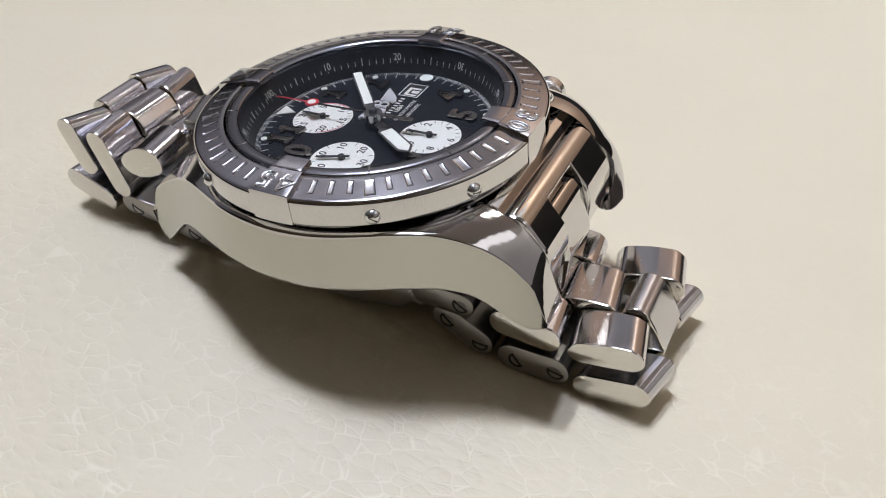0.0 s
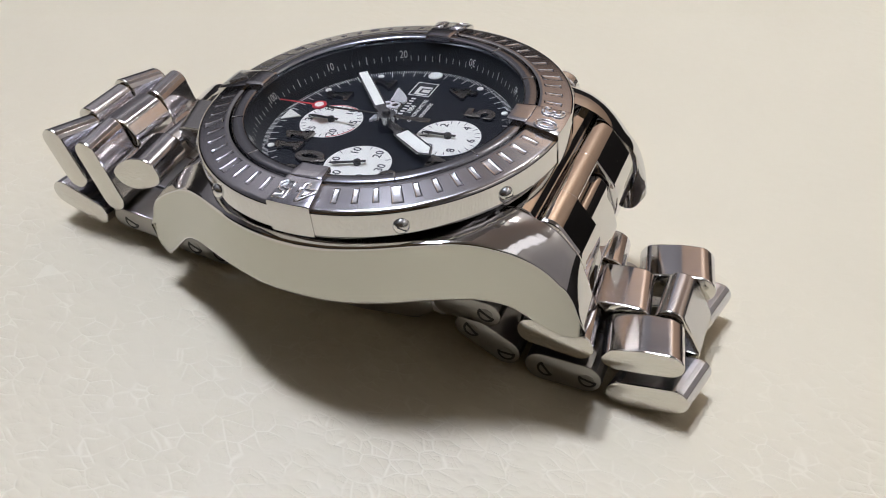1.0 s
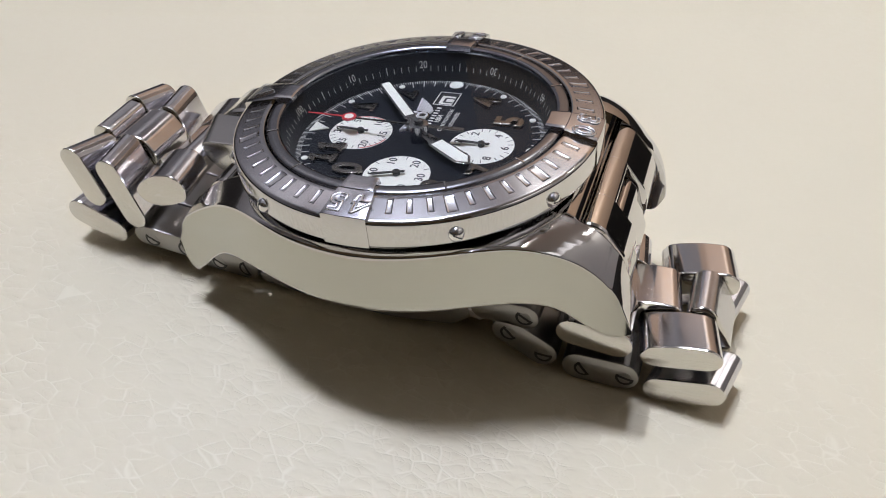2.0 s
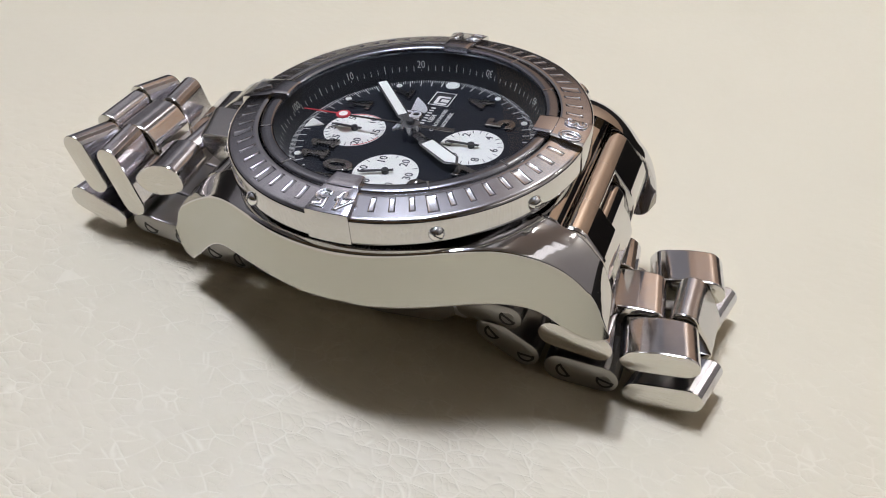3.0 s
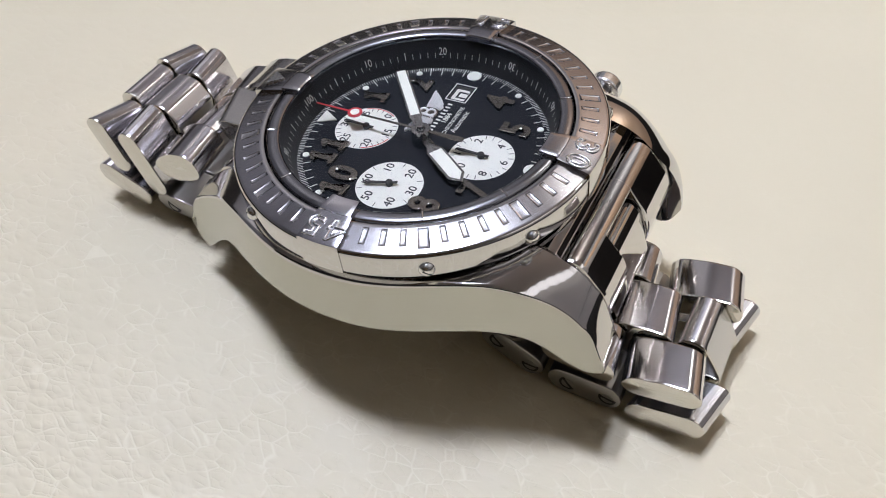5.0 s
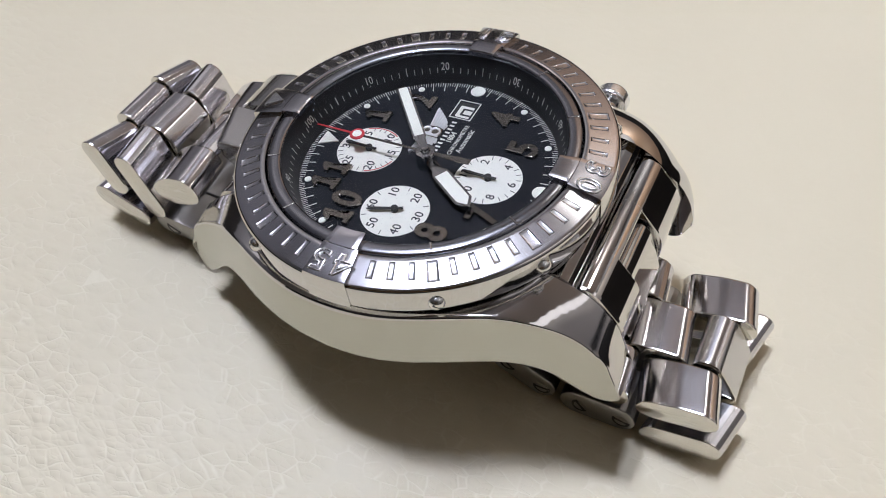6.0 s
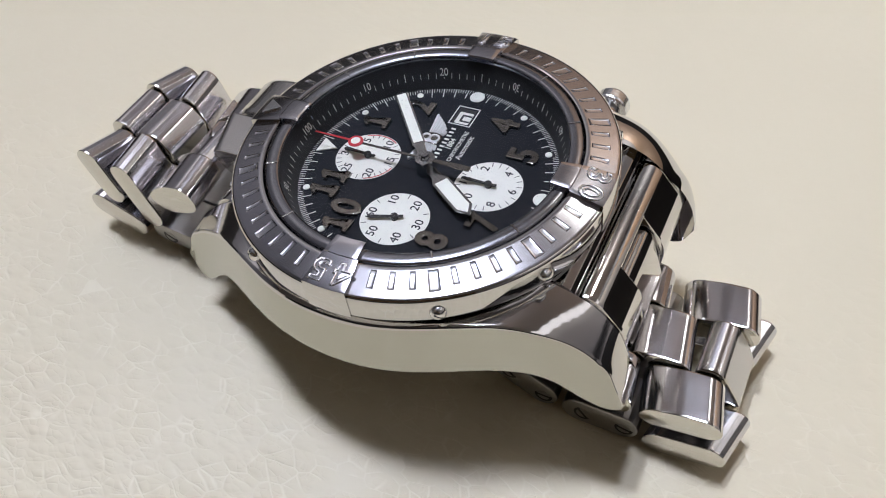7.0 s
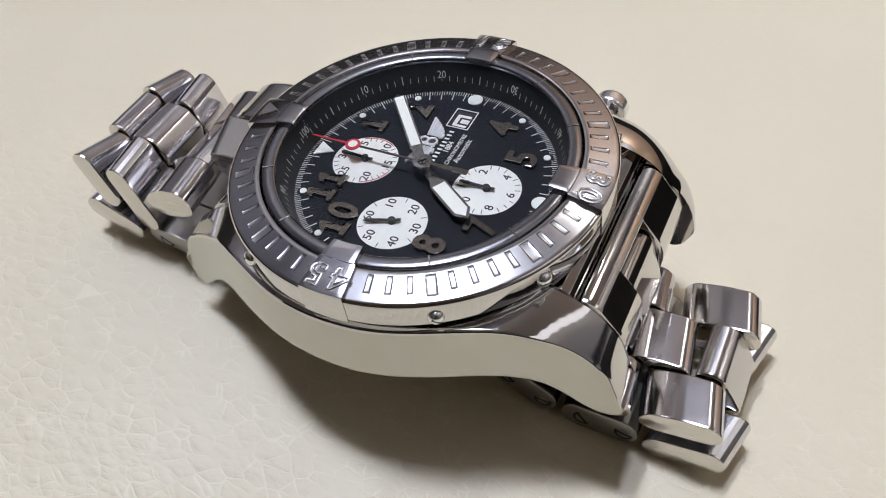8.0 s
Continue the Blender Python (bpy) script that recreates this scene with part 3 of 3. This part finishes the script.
def dome(r, h, n=20, steps=6):
    bm = bmesh.new()
    rings = [[(r * math.cos(2 * math.pi * i / n), r * math.sin(2 * math.pi * i / n), -0.6) for i in range(n)]]
    for j in range(steps):
        u = j / steps * math.pi / 2
        rings.append([(r * math.cos(u) * math.cos(2 * math.pi * i / n), r * math.cos(u) * math.sin(2 * math.pi * i / n), h * math.sin(u)) for i in range(n)])
    loft(bm, rings)
    return bm


screw_head = mesh("bezel_screw", dome(0.92, 0.8), SILVER)
screw_slot = mesh("screw_slot", plate([(-0.5, -0.07), (0.5, -0.07), (0.5, 0.07), (-0.5, 0.07)], 0.6, 0.79, 0.02), SLOT)
for a in (30, 60, 120, 150, 210, 240, 300, 330):
    at = shift(0, 0, 0, 0, 0, -a) @ shift(0, 22.05, 1.55, -90, 0, 0)
    bezel_piece("bezel_screw", screw_head, POLISHED, "small domed steel screw", at=at)
    bezel_piece("screw_slot", screw_slot, SLOT, at=at @ pose(0, 0, 0, 0, 0, 25 + 17 * a))

# ---- dial, flange and glass ----
ring = main("crystal_ring", revolve([(16.75, 3.5), (16.45, 4.12), (16.5, 4.26), (16.66, 4.36), (16.9, 4.4), (17.3, 4.41), (17.85, 4.36), (18.0, 4.24), (18.06, 3.9), (18.06, 1.0), (17.2, 1.0)], 200), RING_STEEL, "polished steel ring round the glass", 50)
for k in range(12):
    if k % 3:
        part("ring_notch", mesh("ring_notch", plate([(-0.1, 16.6), (0.1, 16.6), (0.1, 17.95), (-0.1, 17.95)], 4.2, 4.46, 0.03), POLISHED), None, ring, at=shift(0, 0, 0, 0, 0, -30 * k))
crystal = main("crystal", plate(circle(16.6, 120), 3.75, 4.05, 0.1), GLASS, "clear flat watch glass")
crystal.visible_shadow = False
flange = main("flange", revolve([(15.3, -0.3), (15.32, 0.05), (16.75, 3.5), (17.1, 3.5), (17.1, -0.3)], 200), FLANGE, "black sloping ring with a white scale")
dial = main("dial", plate(circle(15.5, 120), -0.4, 0.0, 0.02), DIAL, "glossy black watch dial")

scale = bmesh.new()
FLANGE_RISE = math.atan2(3.45, 1.43)
lean = math.degrees(FLANGE_RISE)


def on_flange(v, off=0.02):
    """Radius and height of a place on the sloping ring, v up its slope from the dial."""
    return 15.32 + v * math.cos(FLANGE_RISE) - off * math.sin(FLANGE_RISE), 0.05 + v * math.sin(FLANGE_RISE) + off * math.cos(FLANGE_RISE)


for k in range(100):
    v1, w = (1.55, 0.03) if k % 10 == 0 else (2.35, 0.05) if k % 5 == 0 else (2.0, 0.032)
    a = radians(3.6 * k)
    pts = []
    for u, v in ((-w, 1.3), (w, 1.3), (w, v1), (-w, v1)):
        r, z = on_flange(v)
        pts.append(Vector((u * math.cos(a) + r * math.sin(a), -u * math.sin(a) + r * math.cos(a), z)))
    loft(scale, [[tuple(p) for p in pts], [tuple(p + Vector((-0.018 * math.sin(a), -0.018 * math.cos(a), 0.008))) for p in pts]])
tagged(part("flange_marks", scale, PRINT, flange, "white printed scale marks"), kind="stuff")
for k in range(1, 11):
    a = 36 * k
    flip = 90 < a < 270
    r, z = on_flange(2.13, 0.03)
    at = shift(0, 0, 0, 0, 0, -a) @ shift(0, r, z, lean, 0, 0) @ pose(0, 0, 0, 0, 0, 180 if flip else 0)
    letters("flange_numeral", str(10 * k), 1.4, 0, 0, 0, 0, PRINT, flange, 0.02, 0.8).matrix_basis = at

track = []
for k in range(300):
    a = k * 1.2
    s, c = math.sin(radians(a)), math.cos(radians(a))
    if k % 25 == 0:
        r0 = 15.0
    elif k % 5 == 0:
        r0 = 13.7
    else:
        r0 = 14.62
    if k % 25 and any(abs((a - h * 30 + 180) % 360 - 180) < (4.4 if h in (3, 6, 9) else 1.9) for h in range(12)):
        r0 = max(r0, 14.95)
    if min(a, 360 - a) < 5.2:
        r0 = max(r0, 14.85)
    r = (r0 + 15.3) / 2
    track.append((r * s, r * c, a, 15.3 - r0, 0.10 if k % 5 == 0 else 0.06))
tagged(part("minute_track", bars(track, 0.0, 0.02), PRINT, dial, "white printed minute marks"), kind="stuff")

for h in (1, 2, 3, 4, 5, 6, 7, 8, 9, 10, 11):
    r = 0.95 if h in (3, 6, 9) else 0.42
    part("hour_dot", plate(circle(r, 28, 14.25 * math.sin(radians(30 * h)), 14.25 * math.cos(radians(30 * h))), 0, 0.12, 0.06), LUME, dial, "pale luminous hour dot" if h == 3 else "")
part("twelve_triangle", plate(rounded([(-1.25, 14.65), (0, 12.3), (1.25, 14.65)], 0.08), 0, 0.12, 0.04), LUME, dial, "pale luminous triangle")
ONE = [(-0.55, -1.75), (-0.95, -1.75), (-0.95, -1.15), (-0.42, -1.15), (-0.42, 0.75), (-0.95, 0.5), (-0.95, 1.15), (-0.2, 1.75), (0.42, 1.75), (0.42, -1.15), (0.95, -1.15), (0.95, -1.75)]


def hour_numeral(word, x, y):
    """A fat raised figure with bevelled rims; the ones have a flag and a foot."""
    if word == "1":
        bm = plate([(x + u, y + v) for u, v in ONE], 0.0, 0.53, 0.07)
        part("hour_numeral", bm, GUNMETAL, dial, "raised gunmetal hour numeral")
        return
    key = ("hour", word)
    if key not in LETTERS:
        LETTERS[key] = lettering(word, 5.0, 0.42, 0.92, 0.11, rim=0.06)
        LETTERS[key].materials.clear()
        LETTERS[key].materials.append(GUNMETAL)
        finish(LETTERS[key], 30)
    part("hour_numeral", LETTERS[key], None, dial, "raised gunmetal hour numeral", at=shift(x, y, 0.26))


for h, words in ((1, "1"), (2, "2"), (4, "4"), (5, "5"), (7, "7"), (8, "8"), (10, "10"), (11, "11")):
    x, y = 11.5 * math.sin(radians(30 * h)), 11.5 * math.cos(radians(30 * h))
    for j, word in enumerate(words):
        hour_numeral(word, x + (0 if len(words) == 1 else (-1.25, 1.3)[j]), y)

# date opening with a printed border
part("date_border", bars([(10.4, 1.4, 90, 3.5, 0.13), (10.4, -1.4, 90, 3.5, 0.13), (8.72, 0, 0, 2.8, 0.13), (12.08, 0, 0, 2.8, 0.13)], 0.0, 0.03), PRINT, dial, "thin white date border")
part("date_shade", plate([(9.0, -1.12), (11.8, -1.12), (11.8, 1.12), (9.0, 1.12)], 0.0, 0.012, 0.002), SLOT, dial)
part("date_disc", plate(rounded([(8.95, -1.05), (11.1, -1.05), (11.1, 0.8), (8.95, 0.8)], 0.2), 0.012, 0.03, 0.005), WHITE, dial, "white date disc")
part("date_figure", bars([(9.45, -0.45, 0, 1.15, 0.28), (10.5, -0.45, 0, 1.15, 0.28), (9.97, 0.15, 90, 1.3, 0.28)], 0.03, 0.01), INK, dial)

# brand line as a plain row of bars, and the lines below it
part("brand_bar", bars([(2.55 + 0.66 * i, 0.26, 0, 0.62, 0.27) for i in range(9)], 0.0, 0.03), PRINT, dial, "row of plain white bars")
letters("dial_word", "1884", 1.0, 5.2, -0.6, 0.015, 0, PRINT, dial, 0.03, 1.0, bold=0.01)
letters("dial_word", "CHRONOMETRE", 0.76, 5.1, -1.6, 0.015, 0, PRINT, dial, 0.03, 0.98)
letters("dial_word", "Automatic", 1.05, 5.1, -2.5, 0.015, 0, PRINT, dial, 0.03, 0.95)


def emblem():
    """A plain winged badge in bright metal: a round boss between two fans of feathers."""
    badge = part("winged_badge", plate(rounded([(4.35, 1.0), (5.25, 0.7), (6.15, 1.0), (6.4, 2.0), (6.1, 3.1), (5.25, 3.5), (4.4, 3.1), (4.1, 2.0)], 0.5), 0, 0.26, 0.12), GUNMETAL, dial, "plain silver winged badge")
    for y, r in ((2.65, 0.62), (1.6, 0.7)):
        rim = revolve([(r - 0.24, 0.26), (r - 0.2, 0.4), (r - 0.08, 0.44), (r, 0.36), (r, 0.2), (r - 0.24, 0.2)], 28)
        bmesh.ops.translate(rim, vec=(5.25, y, 0), verts=rim.verts)
        part("badge_ring", rim, BADGE, badge)
    part("badge_bar", plate(rounded([(4.45, 0.95), (4.75, 0.95), (4.75, 3.25), (4.45, 3.25)], 0.1), 0.2, 0.42, 0.06), BADGE, badge)
    for side in (-1, 1):
        for i in range(7):
            u = i / 6
            root = Vector((5.25 + side * 0.95, 0.95 + 0.28 * i))
            tip = Vector((5.25 + side * (1.75 + 2.45 * u ** 0.8), 0.85 + 2.2 * u ** 1.15))
            d = (tip - root).normalized()
            across = Vector((-d.y, d.x))
            outline = [root + across * 0.10, root - across * 0.10, tip - across * 0.17 - d * 0.2, tip - across * 0.10, tip + across * 0.10, tip + across * 0.17 - d * 0.2]
            part("feather", plate([tuple(p) for p in outline], 0.02, 0.24 + 0.02 * i, 0.05), BADGE, badge)


emblem()


def counter(cx, cy, numerals, divisions, turn, red_from):
    sub = main("counter", plate(circle(3.98, 72, cx, cy), -0.02, 0.035, 0.02), WHITE, "white small counter with black figures")
    marks, reds = [], []
    for k in range(divisions):
        a = 360 * k / divisions
        long_one = k % (divisions // 6 if divisions % 6 == 0 else 5) == 0
        if long_one:
            continue
        length = 0.62
        r = 3.85 - length / 2
        row = (cx + r * math.sin(radians(a)), cy + r * math.cos(radians(a)), a, length, 0.09)
        marks.append(row)
    tagged(part("counter_marks", bars(marks, 0.035, 0.012), INK, sub), kind="stuff")
    for j, word in enumerate(numerals):
        a = 60 * (j + 1)
        r = 2.95
        letters("counter_numeral", word, 1.45, cx + r * math.sin(radians(a)), cy + r * math.cos(radians(a)), 0.045, 0, INK, sub, 0.03, 1.05, bold=0.012)
    if red_from:
        arc = bmesh.new()
        for a0, a1 in red_from:
            seg = [(cx + r * math.sin(radians(a)), cy + r * math.cos(radians(a))) for r, back in ((3.88, 0), (3.74, 1)) for a in ([a0 + (a1 - a0) * i / 20 for i in range(21)][:: -1 if back else 1])]
            loft(arc, [[(x, y, z) for x, y in seg] for z in (0.036, 0.05)])
        part("red_arc", arc, RED, sub, "thin red printed arc")
    s, c = math.sin(radians(turn)), math.cos(radians(turn))
    shape = [(-0.16, 0), (-0.2, -1.0), (0.2, -1.0), (0.16, 0), (0.24, 2.7), (0, 3.3), (-0.24, 2.7)]
    hand = plate([(cx + u * c + v * s, cy - u * s + v * c) for u, v in shape], 0.36, 0.46, 0.03)
    loft(hand, [[(x, y, z) for x, y in circle(0.42, 24, cx, cy)] for z in (0.03, 0.55)])
    part("counter_hand", hand, SLOT, sub, "black small hand")
    return sub


counter(0, 7.95, ["5", "10", "15", "20", "25", "30"], 30, 2, [(60, 125), (195, 250)])
counter(-8.1, 0, ["10", "20", "30", "40", "50", "60"], 12, -20, None)
counter(0.05, -7.8, ["2", "4", "6", "8", "10", "12"], 24, 0, None)


def turned(points, a):
    s, c = math.sin(radians(a)), math.cos(radians(a))
    return [(u * c + v * s, -u * s + v * c) for u, v in points]


def long_hand(name, a, z, outline, lume, label):
    hand = main(name, plate(turned(outline, a), z, z + 0.16, 0.06), HANDSTEEL, label)
    part("lume_inlay", plate(turned(lume, a), z + 0.1, z + 0.19, 0.008), LUME, hand, "white luminous inlay")
    return hand


long_hand("hour_pointer", 214.5, 1.0, [(-0.55, -0.5), (0.55, -0.5), (0.62, 2.6), (1.08, 3.4), (1.08, 8.7), (0, 10.1), (-1.08, 8.7), (-1.08, 3.4), (-0.62, 2.6)], [(-0.8, 3.55), (0.8, 3.55), (0.8, 8.55), (0, 9.55), (-0.8, 8.55)], "steel hour pointer with white inlay")
long_hand("minute_pointer", 50.0, 1.45, [(-0.5, -0.5), (0.5, -0.5), (0.62, 3.0), (0.8, 3.4), (0.8, 13.3), (0, 14.0), (-0.8, 13.3), (-0.8, 3.4), (-0.62, 3.0)], [(-0.57, 3.6), (0.57, 3.6), (0.57, 13.2), (-0.57, 13.2)], "steel minute pointer with white inlay")
sweep = main("sweep_pointer", plate([(-0.14, 9.3), (-0.16, 0), (-0.42, -4.6), (-0.36, -5.7), (0.36, -5.7), (0.42, -4.6), (0.16, 0), (0.14, 9.3)], 1.95, 2.06, 0.02), GUNMETAL, "thin dark sweep pointer with red tip")
part("red_tip", plate([(-0.16, 8.6), (0.16, 8.6), (0.1, 14.9), (-0.1, 14.9)], 2.07, 2.13, 0.02), RED, sweep, "red enamelled tip")
part("red_ring", plate(circle(0.92, 28, 0, 9.25), 1.98, 2.16, 0.04), RED, sweep)
part("ring_lume", plate(circle(0.58, 24, 0, 9.25), 2.1, 2.2, 0.03), LUME, sweep)
main("centre_cap", revolve([(0.02, 2.75), (0.45, 2.72), (0.55, 2.5), (0.6, 2.2), (1.15, 2.15), (1.2, 1.5), (1.25, 0.0), (0.02, 0.0)], 40), HANDSTEEL, "polished centre cap of the pointers")


# ---- end links ----
def arc(cy, cz, r, a0, a1, n):
    return [(cy + r * math.cos(radians(a0 + (a1 - a0) * i / n)), cz + r * math.sin(radians(a0 + (a1 - a0) * i / n))) for i in range(n + 1)]


ROLL = [(-22.32, -5.0), (-22.32, -2.4)] + arc(-22.8, -4.5, 2.62, 84, 140, 9)
HOOD = ROLL + [(-26.95, -5.8), (-27.4, -7.2), (-27.4, -8.6), (-26.8, -12.2), (-25.0, -12.4), (-23.0, -9.0), (-22.32, -7.5)]
HOOD_CUT = ROLL + [(-24.7, -3.4), (-24.4, -4.4), (-23.4, -6.4), (-23.0, -9.0), (-22.32, -7.5)]


def end_link(full, cut, tongue, far=None, m=POLISHED, slant=(0, 0), near=-11.75):
    bm = bmesh.new()
    add_prism(bm, rounded(full, 0.35, 2), near, -3.9, 0.4, 0.03)
    add_prism(bm, rounded(far or full, 1.1 if far else 0.35, 4), 3.9, 11.55, 0.7 if far else 0.18)
    add_prism(bm, rounded(cut, 0.35, 2), -3.93, 4.3, 0.03)
    for f in bm.faces:
        if f.calc_center_median().x < -4.3:
            f.material_index = 1
    hood = main("end_link", bm, [m, POLISHED], "polished end link between the lugs" if m is POLISHED else "softly brushed end link between the lugs", 40)
    part("centre_tongue", prism(rounded(tongue, 0.5, 4), -3.55, 3.55, 0.18, slant), m, hood, "polished centre piece" if m is POLISHED else "brushed centre piece")


end_link(HOOD, HOOD_CUT, [(-24.0, -4.6), (-25.2, -4.3), (-26.3, -5.6), (-27.6, -11.0), (-26.4, -17.4), (-24.6, -17.6), (-23.4, -12), (-23.2, -6)], near=-9.9)
HOOD_LONG = [(20.3, -4.2), (20.9, -2.4), (23.0, -1.5), (26.5, -1.2), (29.5, -1.6), (31.6, -2.9), (32.3, -4.6), (30.5, -7.5), (25.0, -10.4), (22.6, -9.0), (20.3, -7.5)]
end_link([(-y, z - 1.1) for y, z in HOOD], [(-y, z) for y, z in HOOD_CUT], [(22.6, -2.4), (24.0, -1.9), (28.8, -1.9), (29.7, -2.3), (29.8, -3.2), (29.0, -5.0), (27.0, -6.5), (23.4, -6.5)], HOOD_LONG, SATIN, (0.34, 0), near=-9.9)

# ---- bracelet ----
NEAR, FAR, MID = (-10.25, -4.0), (4.0, 10.25), (-3.75, 3.75)
NEAR_TOP = (-10.6, -4.0)


def bracelet_link(name, outline, spans, m, label="", screws=(), slant=(0, 0)):
    for x0, x1 in spans:
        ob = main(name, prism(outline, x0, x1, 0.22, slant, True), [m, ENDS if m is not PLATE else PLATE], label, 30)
        for y, z, a in screws:
            for x, way in ((x0, -1), (x1, 1)):
                at = shift(x + way * -0.02, y, z, 0, -90 if way < 0 else 90, 0)
                part("link_screw", LINK_SCREW, None, ob, at=at @ pose(0, 0, 0, 0, 0, a))
                part("screw_gap", LINK_RING, None, ob, at=at @ pose(0, 0, 0, 0, 0, a))
                part("link_screw_slot", LINK_SLOT, None, ob, at=at @ pose(0, 0, 0, 0, 0, a))


LINK_SCREW = mesh("link_screw", plate(circle(0.82, 28), 0, 0.07, 0.03), PLATE)
LINK_RING = mesh("screw_gap", plate([(1.14 * math.cos(radians(a)), 1.14 * math.sin(radians(a))) for a in range(-10, 191, 10)], 0, 0.035, 0.005), SLOT)
LINK_SLOT = mesh("link_screw_slot", plate([(-0.9, -0.17), (0.9, -0.17), (0.9, 0.17), (-0.9, 0.17)], 0.03, 0.085, 0.01), SLOT)

OUTER, CENTRE = "outer_link", "centre_link"
# side by 6 o'clock, down and round to the clasp
bracelet_link(OUTER, capsule(-21.3, -18.1, -26.8, -18.9, 1.9), (NEAR, FAR), LINK_STEEL, "polished outer bracelet link", slant=(0.12, 0))
bracelet_link(OUTER, rounded([(-29.4, -19.8), (-30.4, -18.3), (-31.6, -17.9), (-34.5, -17.3), (-37.6, -17.1), (-38.9, -18.0), (-39.0, -19.3), (-37.9, -20.4), (-34, -20.9), (-31.0, -21.2), (-29.8, -20.7)], 0.7), (NEAR,), LINK_STEEL, "polished outer bracelet link", slant=(0.2, 0))
bracelet_link(OUTER, rounded([(-30.4, -19.9), (-31.4, -18.4), (-32.6, -18.0), (-35.5, -17.4), (-38.6, -17.2), (-39.8, -18.2), (-39.9, -19.7), (-38.8, -20.8), (-35.0, -21.4), (-32.0, -21.7), (-30.8, -21.1)], 0.7), (FAR,), LINK_STEEL, "polished outer bracelet link", slant=(0.2, 0))
bracelet_link(OUTER, capsule(-32.0, -25.0, -38.0, -24.3, 1.85, 1.85), (NEAR, FAR), LINK_SATIN, "brushed outer bracelet link", slant=(-0.24, 0))
bracelet_link(CENTRE, rounded([(-26.2, -17.8), (-27.8, -17.2), (-30.6, -17.0), (-32.8, -17.1), (-33.7, -18.0), (-33.5, -20.1), (-29.4, -20.4), (-26.8, -20.0)], 0.6), (MID,), LINK_STEEL, "polished centre bracelet link", slant=(0.15, 0))
bracelet_link(CENTRE, rounded([(-33.8, -19.2), (-34.2, -17.1), (-35.6, -16.4), (-37.2, -16.9), (-38.7, -19.7), (-39.8, -22.4), (-39.0, -24.4), (-36.8, -24.8), (-34.9, -22.5)], 0.8), (MID,), LINK_SATIN, "brushed centre bracelet link")
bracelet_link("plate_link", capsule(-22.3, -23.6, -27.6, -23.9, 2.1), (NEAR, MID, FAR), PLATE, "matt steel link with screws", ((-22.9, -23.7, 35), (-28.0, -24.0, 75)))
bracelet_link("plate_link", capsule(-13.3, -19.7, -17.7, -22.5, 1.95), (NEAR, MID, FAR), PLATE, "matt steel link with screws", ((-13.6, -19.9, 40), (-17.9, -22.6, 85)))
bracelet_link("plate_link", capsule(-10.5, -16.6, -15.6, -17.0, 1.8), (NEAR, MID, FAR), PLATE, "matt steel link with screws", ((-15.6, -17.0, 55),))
# side by 12 o'clock
bracelet_link(OUTER, rounded([(28.4, -5.5), (28.9, -3.8), (30.4, -3.0), (33.0, -3.4), (35.4, -4.8), (36.5, -6.2), (35.4, -7.8), (33.3, -8.2), (30.8, -7.6), (28.9, -6.7)], 0.8), (NEAR_TOP, FAR), LINK_STEEL, "polished outer bracelet link", slant=(0.1, 0.02))
bracelet_link(OUTER, capsule(40.1, -3.9, 38.2, -10.8, 1.75), (NEAR_TOP, FAR), LINK_STEEL, "polished outer bracelet link", slant=(0.08, 0.04))
bracelet_link(OUTER, capsule(45.3, -2.6, 43.7, -8.1, 1.7), (NEAR_TOP, FAR), LINK_STEEL, "polished outer bracelet link", slant=(-0.16, -0.18))
bracelet_link(OUTER, capsule(47.3, -11.4, 42.4, -13.9, 1.85), (NEAR_TOP, FAR), LINK_STEEL, "polished outer bracelet link", slant=(-0.1, 0))
bracelet_link(CENTRE, rounded([(30.3, -4.8), (32.3, -3.7), (34.8, -4.4), (36.2, -6.0), (35.4, -8.3), (31.3, -8.3)], 0.7), (MID,), LINK_STEEL, "polished centre bracelet link")
bracelet_link(CENTRE, rounded([(37.4, -5.1), (38.8, -2.9), (40.2, -2.4), (42.6, -2.5), (43.2, -3.9), (42.0, -9.4), (39.6, -11.4), (38.0, -9.9)], 0.6), (MID,), LINK_STEEL, "polished centre bracelet link")
bracelet_link(CENTRE, rounded([(43.4, -3.3), (43.6, -1.8), (45.5, -1.3), (46.7, -2.1), (47.6, -6.3), (47.7, -10.9), (45.3, -11.5), (43.7, -7.9)], 0.6), (MID,), LINK_STEEL, "polished centre bracelet link")
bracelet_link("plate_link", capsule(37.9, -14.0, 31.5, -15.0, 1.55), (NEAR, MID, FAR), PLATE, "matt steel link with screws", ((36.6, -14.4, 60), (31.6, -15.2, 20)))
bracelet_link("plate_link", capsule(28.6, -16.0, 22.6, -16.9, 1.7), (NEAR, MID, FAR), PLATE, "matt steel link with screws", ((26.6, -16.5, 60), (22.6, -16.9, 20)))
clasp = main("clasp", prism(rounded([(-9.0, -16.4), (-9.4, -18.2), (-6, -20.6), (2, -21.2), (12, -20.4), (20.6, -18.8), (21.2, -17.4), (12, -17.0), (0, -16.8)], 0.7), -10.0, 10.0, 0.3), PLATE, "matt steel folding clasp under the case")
part("clasp_hook", prism(rounded([(-8.4, -17.0), (-9.3, -16.9), (-9.8, -17.8), (-10.8, -17.4), (-11.1, -18.0), (-9.9, -18.7), (-8.6, -18.4)], 0.2), -10.2, -6.0, 0.12), SOFT_STEEL, clasp, "small bent steel hook")
